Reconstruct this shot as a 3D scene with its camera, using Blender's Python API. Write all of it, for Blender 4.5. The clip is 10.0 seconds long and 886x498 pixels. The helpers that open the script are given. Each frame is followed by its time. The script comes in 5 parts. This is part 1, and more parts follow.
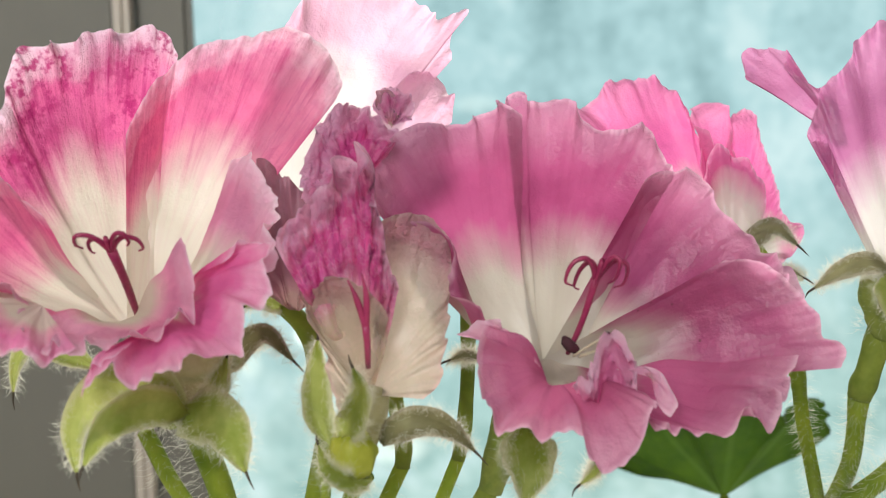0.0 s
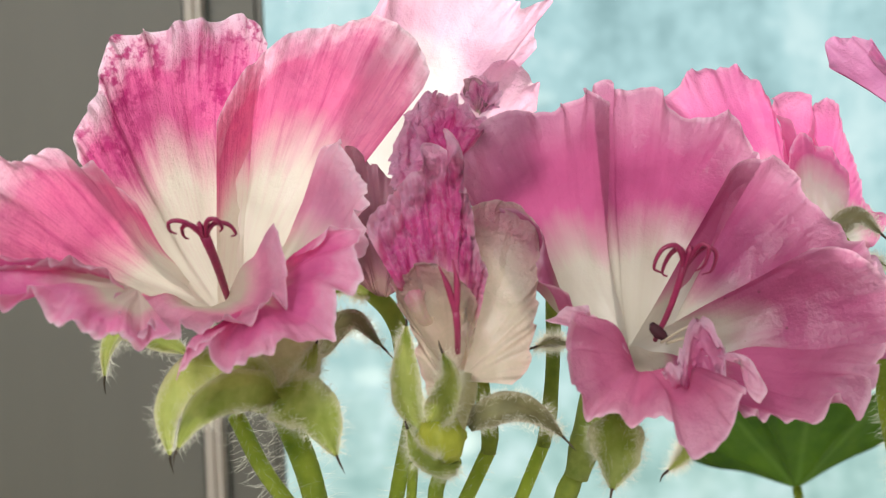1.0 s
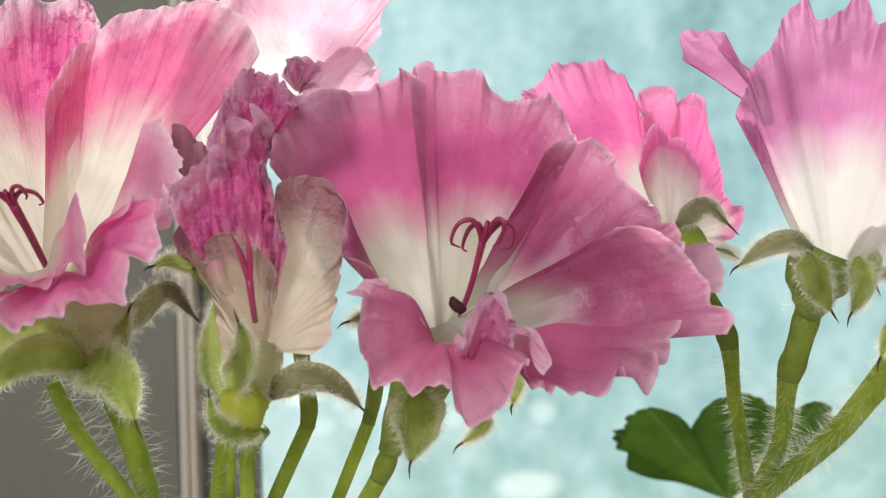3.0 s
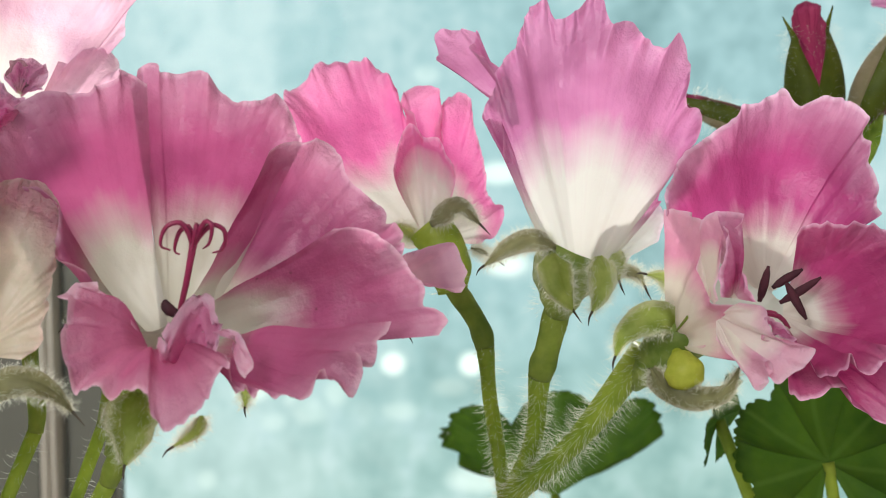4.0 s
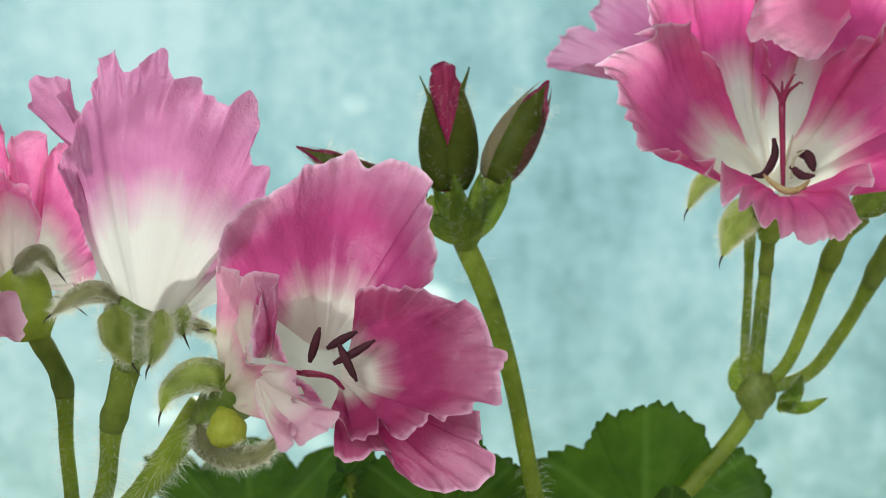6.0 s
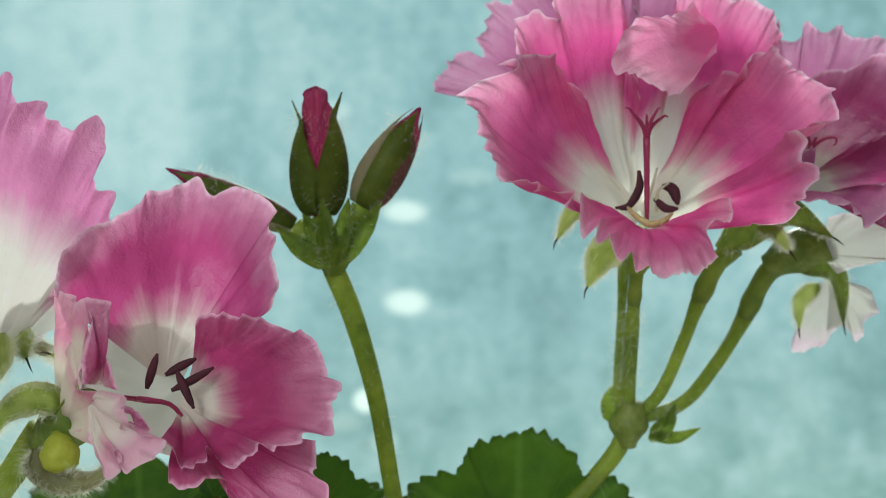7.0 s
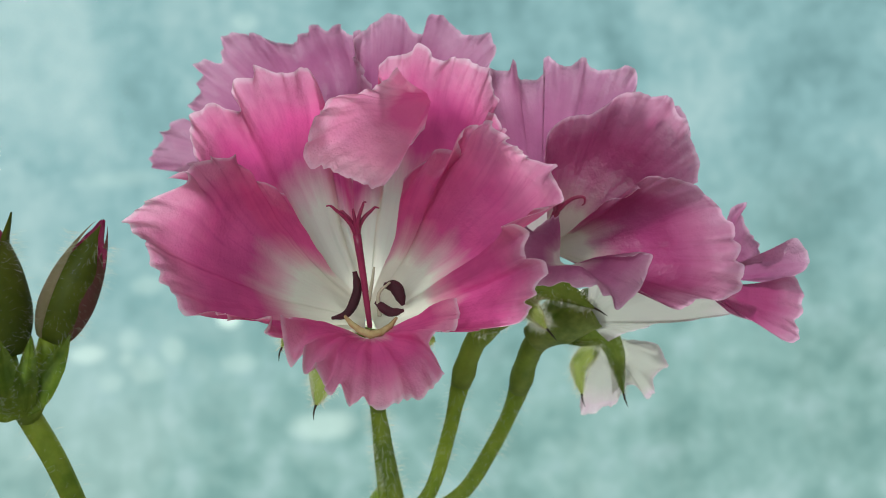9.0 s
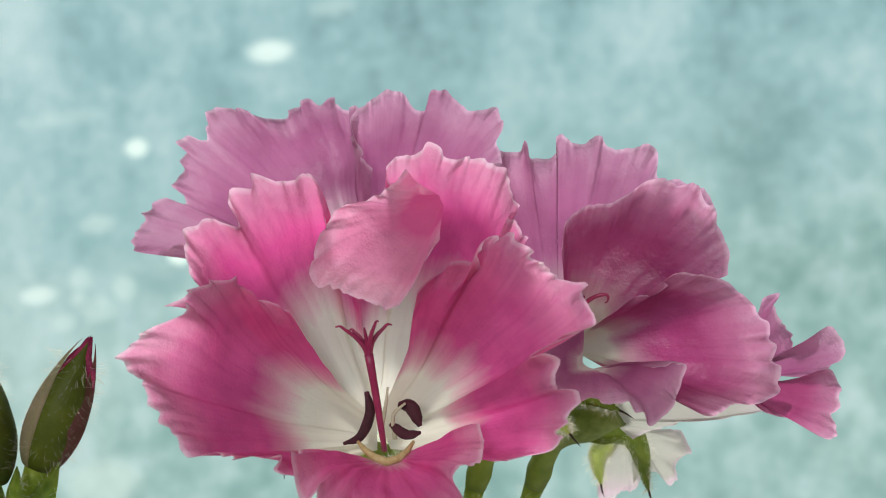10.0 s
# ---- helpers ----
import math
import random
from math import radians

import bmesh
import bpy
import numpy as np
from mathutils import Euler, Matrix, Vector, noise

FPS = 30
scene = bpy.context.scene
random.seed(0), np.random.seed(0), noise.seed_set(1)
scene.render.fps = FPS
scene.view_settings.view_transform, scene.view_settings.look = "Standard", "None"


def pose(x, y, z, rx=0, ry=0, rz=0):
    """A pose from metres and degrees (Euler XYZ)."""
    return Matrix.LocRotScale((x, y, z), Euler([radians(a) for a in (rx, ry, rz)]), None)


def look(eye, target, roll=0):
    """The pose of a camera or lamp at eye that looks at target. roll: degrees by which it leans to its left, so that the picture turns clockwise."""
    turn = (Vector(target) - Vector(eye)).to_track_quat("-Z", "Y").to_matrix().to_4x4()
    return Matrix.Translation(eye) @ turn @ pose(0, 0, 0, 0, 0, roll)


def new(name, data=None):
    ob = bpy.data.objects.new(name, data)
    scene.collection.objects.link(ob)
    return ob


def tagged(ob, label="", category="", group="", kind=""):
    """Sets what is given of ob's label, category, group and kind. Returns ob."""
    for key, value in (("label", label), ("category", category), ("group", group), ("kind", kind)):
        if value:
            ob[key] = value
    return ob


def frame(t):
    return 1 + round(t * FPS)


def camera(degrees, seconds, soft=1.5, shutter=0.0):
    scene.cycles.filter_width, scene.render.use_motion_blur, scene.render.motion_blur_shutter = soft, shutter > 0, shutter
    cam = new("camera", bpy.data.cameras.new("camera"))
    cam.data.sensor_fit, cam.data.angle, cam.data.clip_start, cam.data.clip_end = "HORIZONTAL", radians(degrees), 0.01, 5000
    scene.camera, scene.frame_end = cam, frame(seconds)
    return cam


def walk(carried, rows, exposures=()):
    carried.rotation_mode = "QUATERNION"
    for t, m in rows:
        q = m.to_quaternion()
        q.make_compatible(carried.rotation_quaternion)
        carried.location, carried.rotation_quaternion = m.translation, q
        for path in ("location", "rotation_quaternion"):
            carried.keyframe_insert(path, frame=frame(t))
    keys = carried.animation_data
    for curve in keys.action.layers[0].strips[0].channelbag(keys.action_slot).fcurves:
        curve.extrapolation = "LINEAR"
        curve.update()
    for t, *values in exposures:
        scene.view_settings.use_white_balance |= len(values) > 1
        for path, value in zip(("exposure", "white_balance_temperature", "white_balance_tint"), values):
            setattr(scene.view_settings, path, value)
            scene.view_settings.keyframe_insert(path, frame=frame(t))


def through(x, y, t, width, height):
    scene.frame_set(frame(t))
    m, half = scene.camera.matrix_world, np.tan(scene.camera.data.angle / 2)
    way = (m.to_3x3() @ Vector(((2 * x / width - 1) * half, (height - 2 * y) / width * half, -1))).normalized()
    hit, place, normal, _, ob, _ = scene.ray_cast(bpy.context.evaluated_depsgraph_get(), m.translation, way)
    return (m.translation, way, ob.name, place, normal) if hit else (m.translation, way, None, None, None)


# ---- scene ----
CM = 0.01
cam = camera(28.38, 10.0, soft=1.0)
cam.data.dof.use_dof, cam.data.dof.focus_distance, cam.data.dof.aperture_fstop = True, 0.221, 54.0
PATH = [
    (0, (0.00158, -0.24448, -0.00310), (-0.00231, 0.00525, 0.00783), -3.35),
    (0.5, (0.00454, -0.24330, -0.00292), (-0.00213, 0.00638, 0.00783), -3.30),
    (1, (-0.00206, -0.24588, -0.00387), (-0.01390, 0.00361, 0.00679), -3.12),
    (1.5, (0.00219, -0.24667, -0.00635), (-0.01469, 0.00250, 0.00507), -2.84),
    (2, (-0.00041, -0.24823, -0.00858), (-0.02149, 0.00055, 0.00434), -2.59),
    (2.5, (0.01164, -0.24610, -0.00946), (-0.01265, 0.00221, 0.00638), -2.23),
    (3, (0.02911, -0.24658, -0.01310), (0.00510, 0.00167, 0.00421), -2.06),
    (3.2, (0.03905, -0.24594, -0.01475), (0.01590, 0.00237, 0.00270), -2.00),
    (4.3, (0.06398, -0.24167, -0.01073), (0.04819, 0.00735, 0.00475), -2.78),
    (4.5, (0.07249, -0.23970, -0.00818), (0.05768, 0.00939, 0.00705), -2.88),
    (5, (0.08399, -0.23836, -0.00707), (0.07066, 0.01081, 0.00837), -2.75),
    (5.5, (0.09720, -0.23988, -0.00999), (0.08665, 0.00929, 0.00735), -1.77),
    (5.7, (0.09968, -0.24134, -0.01065), (0.09031, 0.00777, 0.00820), -1.29),
    (6.8, (0.11382, -0.24177, -0.01193), (0.10794, 0.00726, 0.00923), 0.79),
    (7, (0.11992, -0.24198, -0.00822), (0.11434, 0.00706, 0.01291), 0.61),
    (7.5, (0.14080, -0.23622, -0.00304), (0.13725, 0.01310, 0.01507), -0.30),
    (8, (0.15743, -0.23168, 0.00652), (0.15712, 0.01786, 0.02171), -2.09),
    (8.5, (0.15677, -0.22263, 0.01547), (0.15643, 0.02710, 0.02705), -4.21),
    (9, (0.15237, -0.20927, 0.02250), (0.15500, 0.04065, 0.02786), -6.13),
    (9.5, (0.14908, -0.19635, 0.03612), (0.15586, 0.05356, 0.03464), -7.55),
    (10, (0.14727, -0.19235, 0.04642), (0.15580, 0.05743, 0.04041), -7.59),
]
EXPOSURES = [(0.0, 0.2, 6500, 10), (3.2, 0.16, 6450, 9), (4.5, 0.04, 6350, 3), (5.0, 0.08, 6300, 1), (7.0, -0.24, 6080, -3), (7.5, -0.27, 6080, -3), (8.0, -0.15, 6060, -4), (8.5, -0.27, 6080, -4), (9.0, -0.37, 6060, -3), (9.5, -0.19, 6300, 3), (10.0, -0.18, 6380, 6)]
walk(cam, [(t, look(eye, target, roll)) for t, eye, target, roll in PATH], EXPOSURES)

# ---- world, sun and large lights ----
SUN_ELEVATION, SUN_AZIMUTH = radians(30), radians(1)   # azimuth from the way ahead, to the left
world = bpy.data.worlds.new("sky")
scene.world = world
world.use_nodes = True
wn = world.node_tree.nodes
sky = wn.new("ShaderNodeTexSky")
sky.sky_type, sky.sun_disc = "NISHITA", False
sky.sun_elevation, sky.sun_rotation = SUN_ELEVATION, SUN_AZIMUTH
wn["Background"].inputs["Strength"].default_value = 0.14
world.node_tree.links.new(sky.outputs[0], wn["Background"].inputs["Color"])

sun_way = Vector((math.sin(SUN_AZIMUTH) * math.cos(SUN_ELEVATION), math.cos(SUN_AZIMUTH) * math.cos(SUN_ELEVATION), math.sin(SUN_ELEVATION)))
sun = new("sun", bpy.data.lights.new("sun", "SUN"))
sun.data.energy, sun.data.angle, sun.data.color = 3.2, radians(9.0), (1.0, 0.95, 0.88)
sun.matrix_world = look(sun_way * 3, (0, 0, 0))

# Added fill lamp behind the camera, unseen; it brightens the flowers' fronts.
lamp = new("fill_lamp", bpy.data.lights.new("fill_lamp", "AREA"))
lamp.data.shape, lamp.data.size, lamp.data.size_y, lamp.data.energy = "RECTANGLE", 0.5, 0.8, 28
lamp.data.color = (1.0, 0.97, 0.93)
lamp.matrix_world = look((-0.54, -2.12, 0.68), (0.06, 0.0, 0.02))


# ---- materials ----
def material(name):
    m = bpy.data.materials.new(name)
    m.use_nodes = True
    nodes, links = m.node_tree.nodes, m.node_tree.links
    nodes.clear()
    return m, nodes, links, nodes.new("ShaderNodeOutputMaterial")


def ramp(nodes, stops):
    r = nodes.new("ShaderNodeValToRGB")
    els = r.color_ramp.elements
    for i, (at, colour) in enumerate(stops):
        e = els[i] if i < 2 else els.new(at)
        e.position, e.color = at, (*colour, 1)
    return r


def maths(nodes, links, op, a, b):
    n = nodes.new("ShaderNodeMath")
    n.operation = op
    for i, v in enumerate((a, b)):
        if isinstance(v, (int, float)):
            n.inputs[i].default_value = v
        else:
            links.new(v, n.inputs[i])
    return n.outputs[0]


def noise_tex(nodes, links, vector, scale, detail=3.0, rough=0.55, stretch=None):
    if stretch:
        mp = nodes.new("ShaderNodeMapping")
        mp.inputs["Scale"].default_value = stretch
        links.new(vector, mp.inputs["Vector"])
        vector = mp.outputs[0]
    n = nodes.new("ShaderNodeTexNoise")
    n.inputs["Scale"].default_value, n.inputs["Detail"].default_value, n.inputs["Roughness"].default_value = scale, detail, rough
    links.new(vector, n.inputs["Vector"])
    return n.outputs["Fac"]


def mix(nodes, links, fac, a, b, blend="MIX"):
    n = nodes.new("ShaderNodeMix")
    n.data_type, n.blend_type = "RGBA", blend
    for sock, v in ((n.inputs[0], fac), (n.inputs[6], a), (n.inputs[7], b)):
        if isinstance(v, (int, float)):
            sock.default_value = v
        elif isinstance(v, tuple):
            sock.default_value = (*v, 1)
        else:
            links.new(v, sock)
    return n.outputs[2]


def petal_material(name, throat, mid, edge, vein=0.35, through=0.55, wrinkle=0.36, specks=False, blotched=0.0, net=0.0, pale_rim=0.22):
    """Petal tissue: pale throat, coloured blade, lighter rim with painted rim light, fanning veins; light passes
    through it.
    """
    m, nodes, links, out = material(name)
    uv = nodes.new("ShaderNodeUVMap").outputs[0]
    xyz = nodes.new("ShaderNodeSeparateXYZ")
    links.new(uv, xyz.inputs[0])
    fan = noise_tex(nodes, links, uv, 1.0, 4, 0.6, (6, 0.9, 1))
    fine = noise_tex(nodes, links, uv, 1.0, 5, 0.65, (30, 2.6, 1))
    blot = noise_tex(nodes, links, nodes.new("ShaderNodeTexCoord").outputs["Object"], 110.0, 3, 0.5)
    at = maths(nodes, links, "ADD", xyz.outputs[1], maths(nodes, links, "MULTIPLY", maths(nodes, links, "SUBTRACT", fan, 0.5), 0.24))
    base = ramp(nodes, [(0.0, throat), (0.38, throat), (0.60, mid), (0.76, mid), (1.0, tuple(0.6 * a + 0.4 * b for a, b in zip(mid, edge)))])
    links.new(at, base.inputs[0])
    dark = tuple(c * k for c, k in zip(mid, (0.72, 0.35, 0.62)))
    lines = ramp(nodes, [(0.48, (0, 0, 0)), (0.66, (1, 1, 1))])
    links.new(fine, lines.inputs[0])
    body = ramp(nodes, [(0.40, (0.10, 0.10, 0.10)), (0.60, (1, 1, 1))])
    links.new(at, body.inputs[0])
    amount = maths(nodes, links, "MULTIPLY", maths(nodes, links, "MULTIPLY", lines.outputs[0], body.outputs[0]), vein if vein > 0.6 else vein * 0.4)
    colour = mix(nodes, links, amount, base.outputs[0], dark)
    rim = nodes.new("ShaderNodeUVMap")
    rim.uv_map = "Rim"
    rim_xyz = nodes.new("ShaderNodeSeparateXYZ")
    links.new(rim.outputs[0], rim_xyz.inputs[0])
    fringe = noise_tex(nodes, links, rim.outputs[0], 1.0, 4, 0.65, (16, 5, 1))
    # Thin pale edge in the colour imitates light caught on the curled rim.
    near = ramp(nodes, [(0.93, (0, 0, 0)), (0.99, (1, 1, 1))])
    links.new(maths(nodes, links, "ADD", rim_xyz.outputs[1], maths(nodes, links, "MULTIPLY", maths(nodes, links, "SUBTRACT", fringe, 0.5), 0.09)), near.inputs[0])
    colour = mix(nodes, links, maths(nodes, links, "MULTIPLY", near.outputs[0], 0.9), colour, edge)
    wide = noise_tex(nodes, links, rim.outputs[0], 1.0, 3, 0.6, (7, 2.2, 1))
    broad = ramp(nodes, [(0.58, (0, 0, 0)), (1.12, (1, 1, 1))])
    links.new(maths(nodes, links, "ADD", rim_xyz.outputs[1], maths(nodes, links, "MULTIPLY", maths(nodes, links, "SUBTRACT", wide, 0.5), 1.1)), broad.inputs[0])
    colour = mix(nodes, links, maths(nodes, links, "MULTIPLY", broad.outputs[0], pale_rim), colour, edge)
    where = nodes.new("ShaderNodeTexCoord").outputs["Object"]
    if blotched:
        spot = noise_tex(nodes, links, where, 520.0, 4, 0.7)
        region = noise_tex(nodes, links, where, 90.0, 2, 0.5)
        s1, s2, s3 = ramp(nodes, [(0.49, (0, 0, 0)), (0.60, (1, 1, 1))]), ramp(nodes, [(0.40, (0, 0, 0)), (0.6, (1, 1, 1))]), ramp(nodes, [(0.5, (0, 0, 0)), (0.62, (1, 1, 1))])
        links.new(spot, s1.inputs[0])
        links.new(region, s2.inputs[0])
        links.new(at, s3.inputs[0])
        stain = maths(nodes, links, "MULTIPLY", maths(nodes, links, "MULTIPLY", s1.outputs[0], s2.outputs[0]), maths(nodes, links, "MULTIPLY", s3.outputs[0], blotched))
        colour = mix(nodes, links, stain, colour, (0.50, 0.03, 0.20))
    if net:
        bent = noise_tex(nodes, links, where, 300.0, 3, 0.6)
        cells = nodes.new("ShaderNodeTexVoronoi")
        cells.feature = "DISTANCE_TO_EDGE"
        cells.inputs["Scale"].default_value = 240.0
        shift = nodes.new("ShaderNodeVectorMath")
        shift.operation = "MULTIPLY_ADD"
        links.new(bent, shift.inputs[0])
        shift.inputs[1].default_value = (0.016, 0.016, 0.016)
        links.new(where, shift.inputs[2])
        links.new(shift.outputs[0], cells.inputs["Vector"])
        ridge = ramp(nodes, [(0.0, (1, 1, 1)), (0.13, (0, 0, 0))])
        links.new(cells.outputs["Distance"], ridge.inputs[0])
        colour = mix(nodes, links, maths(nodes, links, "MULTIPLY", ridge.outputs[0], net), colour, edge)
    if specks:
        dots = nodes.new("ShaderNodeTexVoronoi")
        dots.inputs["Scale"].default_value = 800.0
        links.new(nodes.new("ShaderNodeTexCoord").outputs["Object"], dots.inputs["Vector"])
        speck, some = ramp(nodes, [(0.11, (1, 1, 1)), (0.17, (0, 0, 0))]), ramp(nodes, [(0.60, (0, 0, 0)), (0.62, (1, 1, 1))])
        links.new(dots.outputs["Distance"], speck.inputs[0])
        links.new(dots.outputs["Color"], some.inputs[0])
        zone = ramp(nodes, [(0.20, (0, 0, 0)), (0.32, (1, 1, 1)), (0.54, (1, 1, 1)), (0.66, (0, 0, 0))])
        links.new(xyz.outputs[1], zone.inputs[0])
        dust = maths(nodes, links, "MULTIPLY", maths(nodes, links, "MULTIPLY", speck.outputs[0], some.outputs[0]), zone.outputs[0])
        colour = mix(nodes, links, dust, colour, (0.10, 0.03, 0.02))
    # Soft light and dark patches in the colour, imitating shading of the folds.
    patch = ramp(nodes, [(0.34, (0.82, 0.74, 0.80)), (0.5, (0.97, 0.96, 0.97)), (0.66, (1.10, 1.16, 1.12))])
    links.new(blot, patch.inputs[0])
    colour = mix(nodes, links, body.outputs[0], colour, patch.outputs[0], "MULTIPLY")
    bump = nodes.new("ShaderNodeBump")
    bump.inputs["Strength"].default_value, bump.inputs["Distance"].default_value = wrinkle, 0.0009
    crumple = noise_tex(nodes, links, nodes.new("ShaderNodeTexCoord").outputs["Object"], 420.0, 4, 0.6)
    micro = noise_tex(nodes, links, nodes.new("ShaderNodeTexCoord").outputs["Object"], 1700.0, 3, 0.6)
    relief = maths(nodes, links, "ADD", maths(nodes, links, "MULTIPLY", maths(nodes, links, "MULTIPLY", fine, xyz.outputs[1]), 1.0 if vein > 0.6 else 0.2), maths(nodes, links, "MULTIPLY", crumple, 0.9))
    relief = maths(nodes, links, "ADD", relief, maths(nodes, links, "MULTIPLY", micro, 0.35))
    calm = ramp(nodes, [(0.25, (0.12, 0.12, 0.12)), (0.62, (1, 1, 1))])
    links.new(xyz.outputs[1], calm.inputs[0])
    curl = ramp(nodes, [(0.45, (0.45, 0.45, 0.45)), (1.0, (1, 1, 1))])
    links.new(rim_xyz.outputs[1], curl.inputs[0])
    relief = maths(nodes, links, "MULTIPLY", relief, maths(nodes, links, "MULTIPLY", curl.outputs[0], 2.2))
    links.new(maths(nodes, links, "MULTIPLY", relief, calm.outputs[0]), bump.inputs["Height"])
    gam = nodes.new("ShaderNodeGamma")
    gam.inputs["Gamma"].default_value = 1.15
    links.new(colour, gam.inputs["Color"])
    diffuse, trans, gloss = nodes.new("ShaderNodeBsdfDiffuse"), nodes.new("ShaderNodeBsdfTranslucent"), nodes.new("ShaderNodeBsdfGlossy")
    links.new(colour, diffuse.inputs["Color"])
    links.new(mix(nodes, links, maths(nodes, links, "MULTIPLY", maths(nodes, links, "MULTIPLY", lines.outputs[0], xyz.outputs[1]), 0.22 if vein > 0.6 else 0.12), gam.outputs[0], dark), trans.inputs["Color"])
    gloss.inputs["Roughness"].default_value = 0.4
    for sh in (diffuse, trans, gloss):
        links.new(bump.outputs[0], sh.inputs["Normal"])
    both, shine = nodes.new("ShaderNodeMixShader"), nodes.new("ShaderNodeMixShader")
    both.inputs[0].default_value, shine.inputs[0].default_value = through, 0.04
    links.new(diffuse.outputs[0], both.inputs[1])
    links.new(trans.outputs[0], both.inputs[2])
    links.new(both.outputs[0], shine.inputs[1])
    links.new(gloss.outputs[0], shine.inputs[2])
    links.new(shine.outputs[0], out.inputs[0])
    return m


def green_material(name, low, high, through=0.3, scale=900.0, rough=0.5, veined=False, rimmed=None):
    """Fresh plant tissue: mottled green, a little light through it, a soft sheen."""
    m, nodes, links, out = material(name)
    pos = nodes.new("ShaderNodeTexCoord").outputs["Object"]
    big, small = noise_tex(nodes, links, pos, scale * 0.16, 3), noise_tex(nodes, links, pos, scale, 3)
    r = ramp(nodes, [(0.36, low), (0.66, high)])
    links.new(maths(nodes, links, "ADD", maths(nodes, links, "MULTIPLY", big, 0.65), maths(nodes, links, "MULTIPLY", small, 0.35)), r.inputs[0])
    bump = nodes.new("ShaderNodeBump")
    bump.inputs["Strength"].default_value, bump.inputs["Distance"].default_value = 0.35, 0.0004
    links.new(small, bump.inputs["Height"])
    p, trans, both = nodes.new("ShaderNodeBsdfPrincipled"), nodes.new("ShaderNodeBsdfTranslucent"), nodes.new("ShaderNodeMixShader")
    p.inputs["Roughness"].default_value = rough
    colour = r.outputs[0]
    if veined:
        xyz = nodes.new("ShaderNodeSeparateXYZ")
        links.new(nodes.new("ShaderNodeUVMap").outputs[0], xyz.inputs[0])
        near = maths(nodes, links, "MULTIPLY", maths(nodes, links, "ABSOLUTE", maths(nodes, links, "SUBTRACT", maths(nodes, links, "FRACT", xyz.outputs[0], 0), 0.5), 0), xyz.outputs[1])
        rib = ramp(nodes, [(0.012, (1, 1, 1)), (0.05, (0, 0, 0))])
        links.new(near, rib.inputs[0])
        colour = mix(nodes, links, maths(nodes, links, "MULTIPLY", rib.outputs[0], 0.25), colour, (0.20, 0.34, 0.07))
    if rimmed:
        xyz = nodes.new("ShaderNodeSeparateXYZ")
        links.new(nodes.new("ShaderNodeUVMap").outputs[0], xyz.inputs[0])
        pale = ramp(nodes, [(0.62, (0, 0, 0)), (1.0, (1, 1, 1))])
        links.new(maths(nodes, links, "ADD", xyz.outputs[1], maths(nodes, links, "MULTIPLY", maths(nodes, links, "SUBTRACT", small, 0.5), 0.5)), pale.inputs[0])
        colour = mix(nodes, links, maths(nodes, links, "MULTIPLY", pale.outputs[0], 0.75), colour, rimmed)
    links.new(colour, p.inputs["Base Color"])
    links.new(colour, trans.inputs["Color"])
    links.new(bump.outputs[0], p.inputs["Normal"])
    both.inputs[0].default_value = through
    links.new(p.outputs[0], both.inputs[1])
    links.new(trans.outputs[0], both.inputs[2])
    links.new(both.outputs[0], out.inputs[0])
    return m


def plain_material(name, low, high, rough=0.6, scale=60.0, bump_depth=0.0004, metal=0.0, stretch=(1, 1, 1)):
    m, nodes, links, out = material(name)
    pos = nodes.new("ShaderNodeTexCoord").outputs["Object"]
    big, small = noise_tex(nodes, links, pos, scale * 0.15, 4, 0.6, stretch), noise_tex(nodes, links, pos, scale, 4, 0.6, stretch)
    r = ramp(nodes, [(0.3, low), (0.7, high)])
    links.new(maths(nodes, links, "ADD", maths(nodes, links, "MULTIPLY", big, 0.6), maths(nodes, links, "MULTIPLY", small, 0.4)), r.inputs[0])
    bump = nodes.new("ShaderNodeBump")
    bump.inputs["Strength"].default_value, bump.inputs["Distance"].default_value = 0.3, bump_depth
    links.new(small, bump.inputs["Height"])
    p = nodes.new("ShaderNodeBsdfPrincipled")
    p.inputs["Roughness"].default_value, p.inputs["Metallic"].default_value = rough, metal
    links.new(r.outputs[0], p.inputs["Base Color"])
    links.new(bump.outputs[0], p.inputs["Normal"])
    links.new(p.outputs[0], out.inputs[0])
    return m


THROAT = (0.71, 0.65, 0.56)
PK_A = petal_material("petal_rose_veined", THROAT, (0.78, 0.17, 0.39), (0.94, 0.76, 0.86), 1.0, wrinkle=0.5, blotched=0.9, pale_rim=0.8)
PK_B = petal_material("petal_soft_rose", THROAT, (0.79, 0.19, 0.38), (0.94, 0.74, 0.84), 0.7, blotched=0.25, pale_rim=0.65)
PK_R = petal_material("petal_pale_rim", THROAT, (0.84, 0.38, 0.58), (0.92, 0.70, 0.82), 0.3, pale_rim=0.5)
PK_M = petal_material("petal_bright_rose", THROAT, (0.82, 0.18, 0.45), (0.94, 0.68, 0.83), 0.3, pale_rim=0.35)
PK_P = petal_material("petal_white_rose", (0.90, 0.88, 0.82), (0.88, 0.50, 0.66), (0.90, 0.62, 0.76), 0.15)
# Whiter, more see-through copy of PK_P; extra backlight is put into it.
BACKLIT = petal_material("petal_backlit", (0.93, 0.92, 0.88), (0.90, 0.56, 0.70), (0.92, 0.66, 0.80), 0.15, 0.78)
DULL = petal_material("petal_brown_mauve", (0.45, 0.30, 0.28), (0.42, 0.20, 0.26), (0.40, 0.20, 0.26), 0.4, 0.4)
WIT = petal_material("petal_withered", (0.78, 0.69, 0.57), (0.84, 0.15, 0.46), (0.97, 0.66, 0.83), 1.0, 0.62, 0.8, net=0.25, pale_rim=0.8)
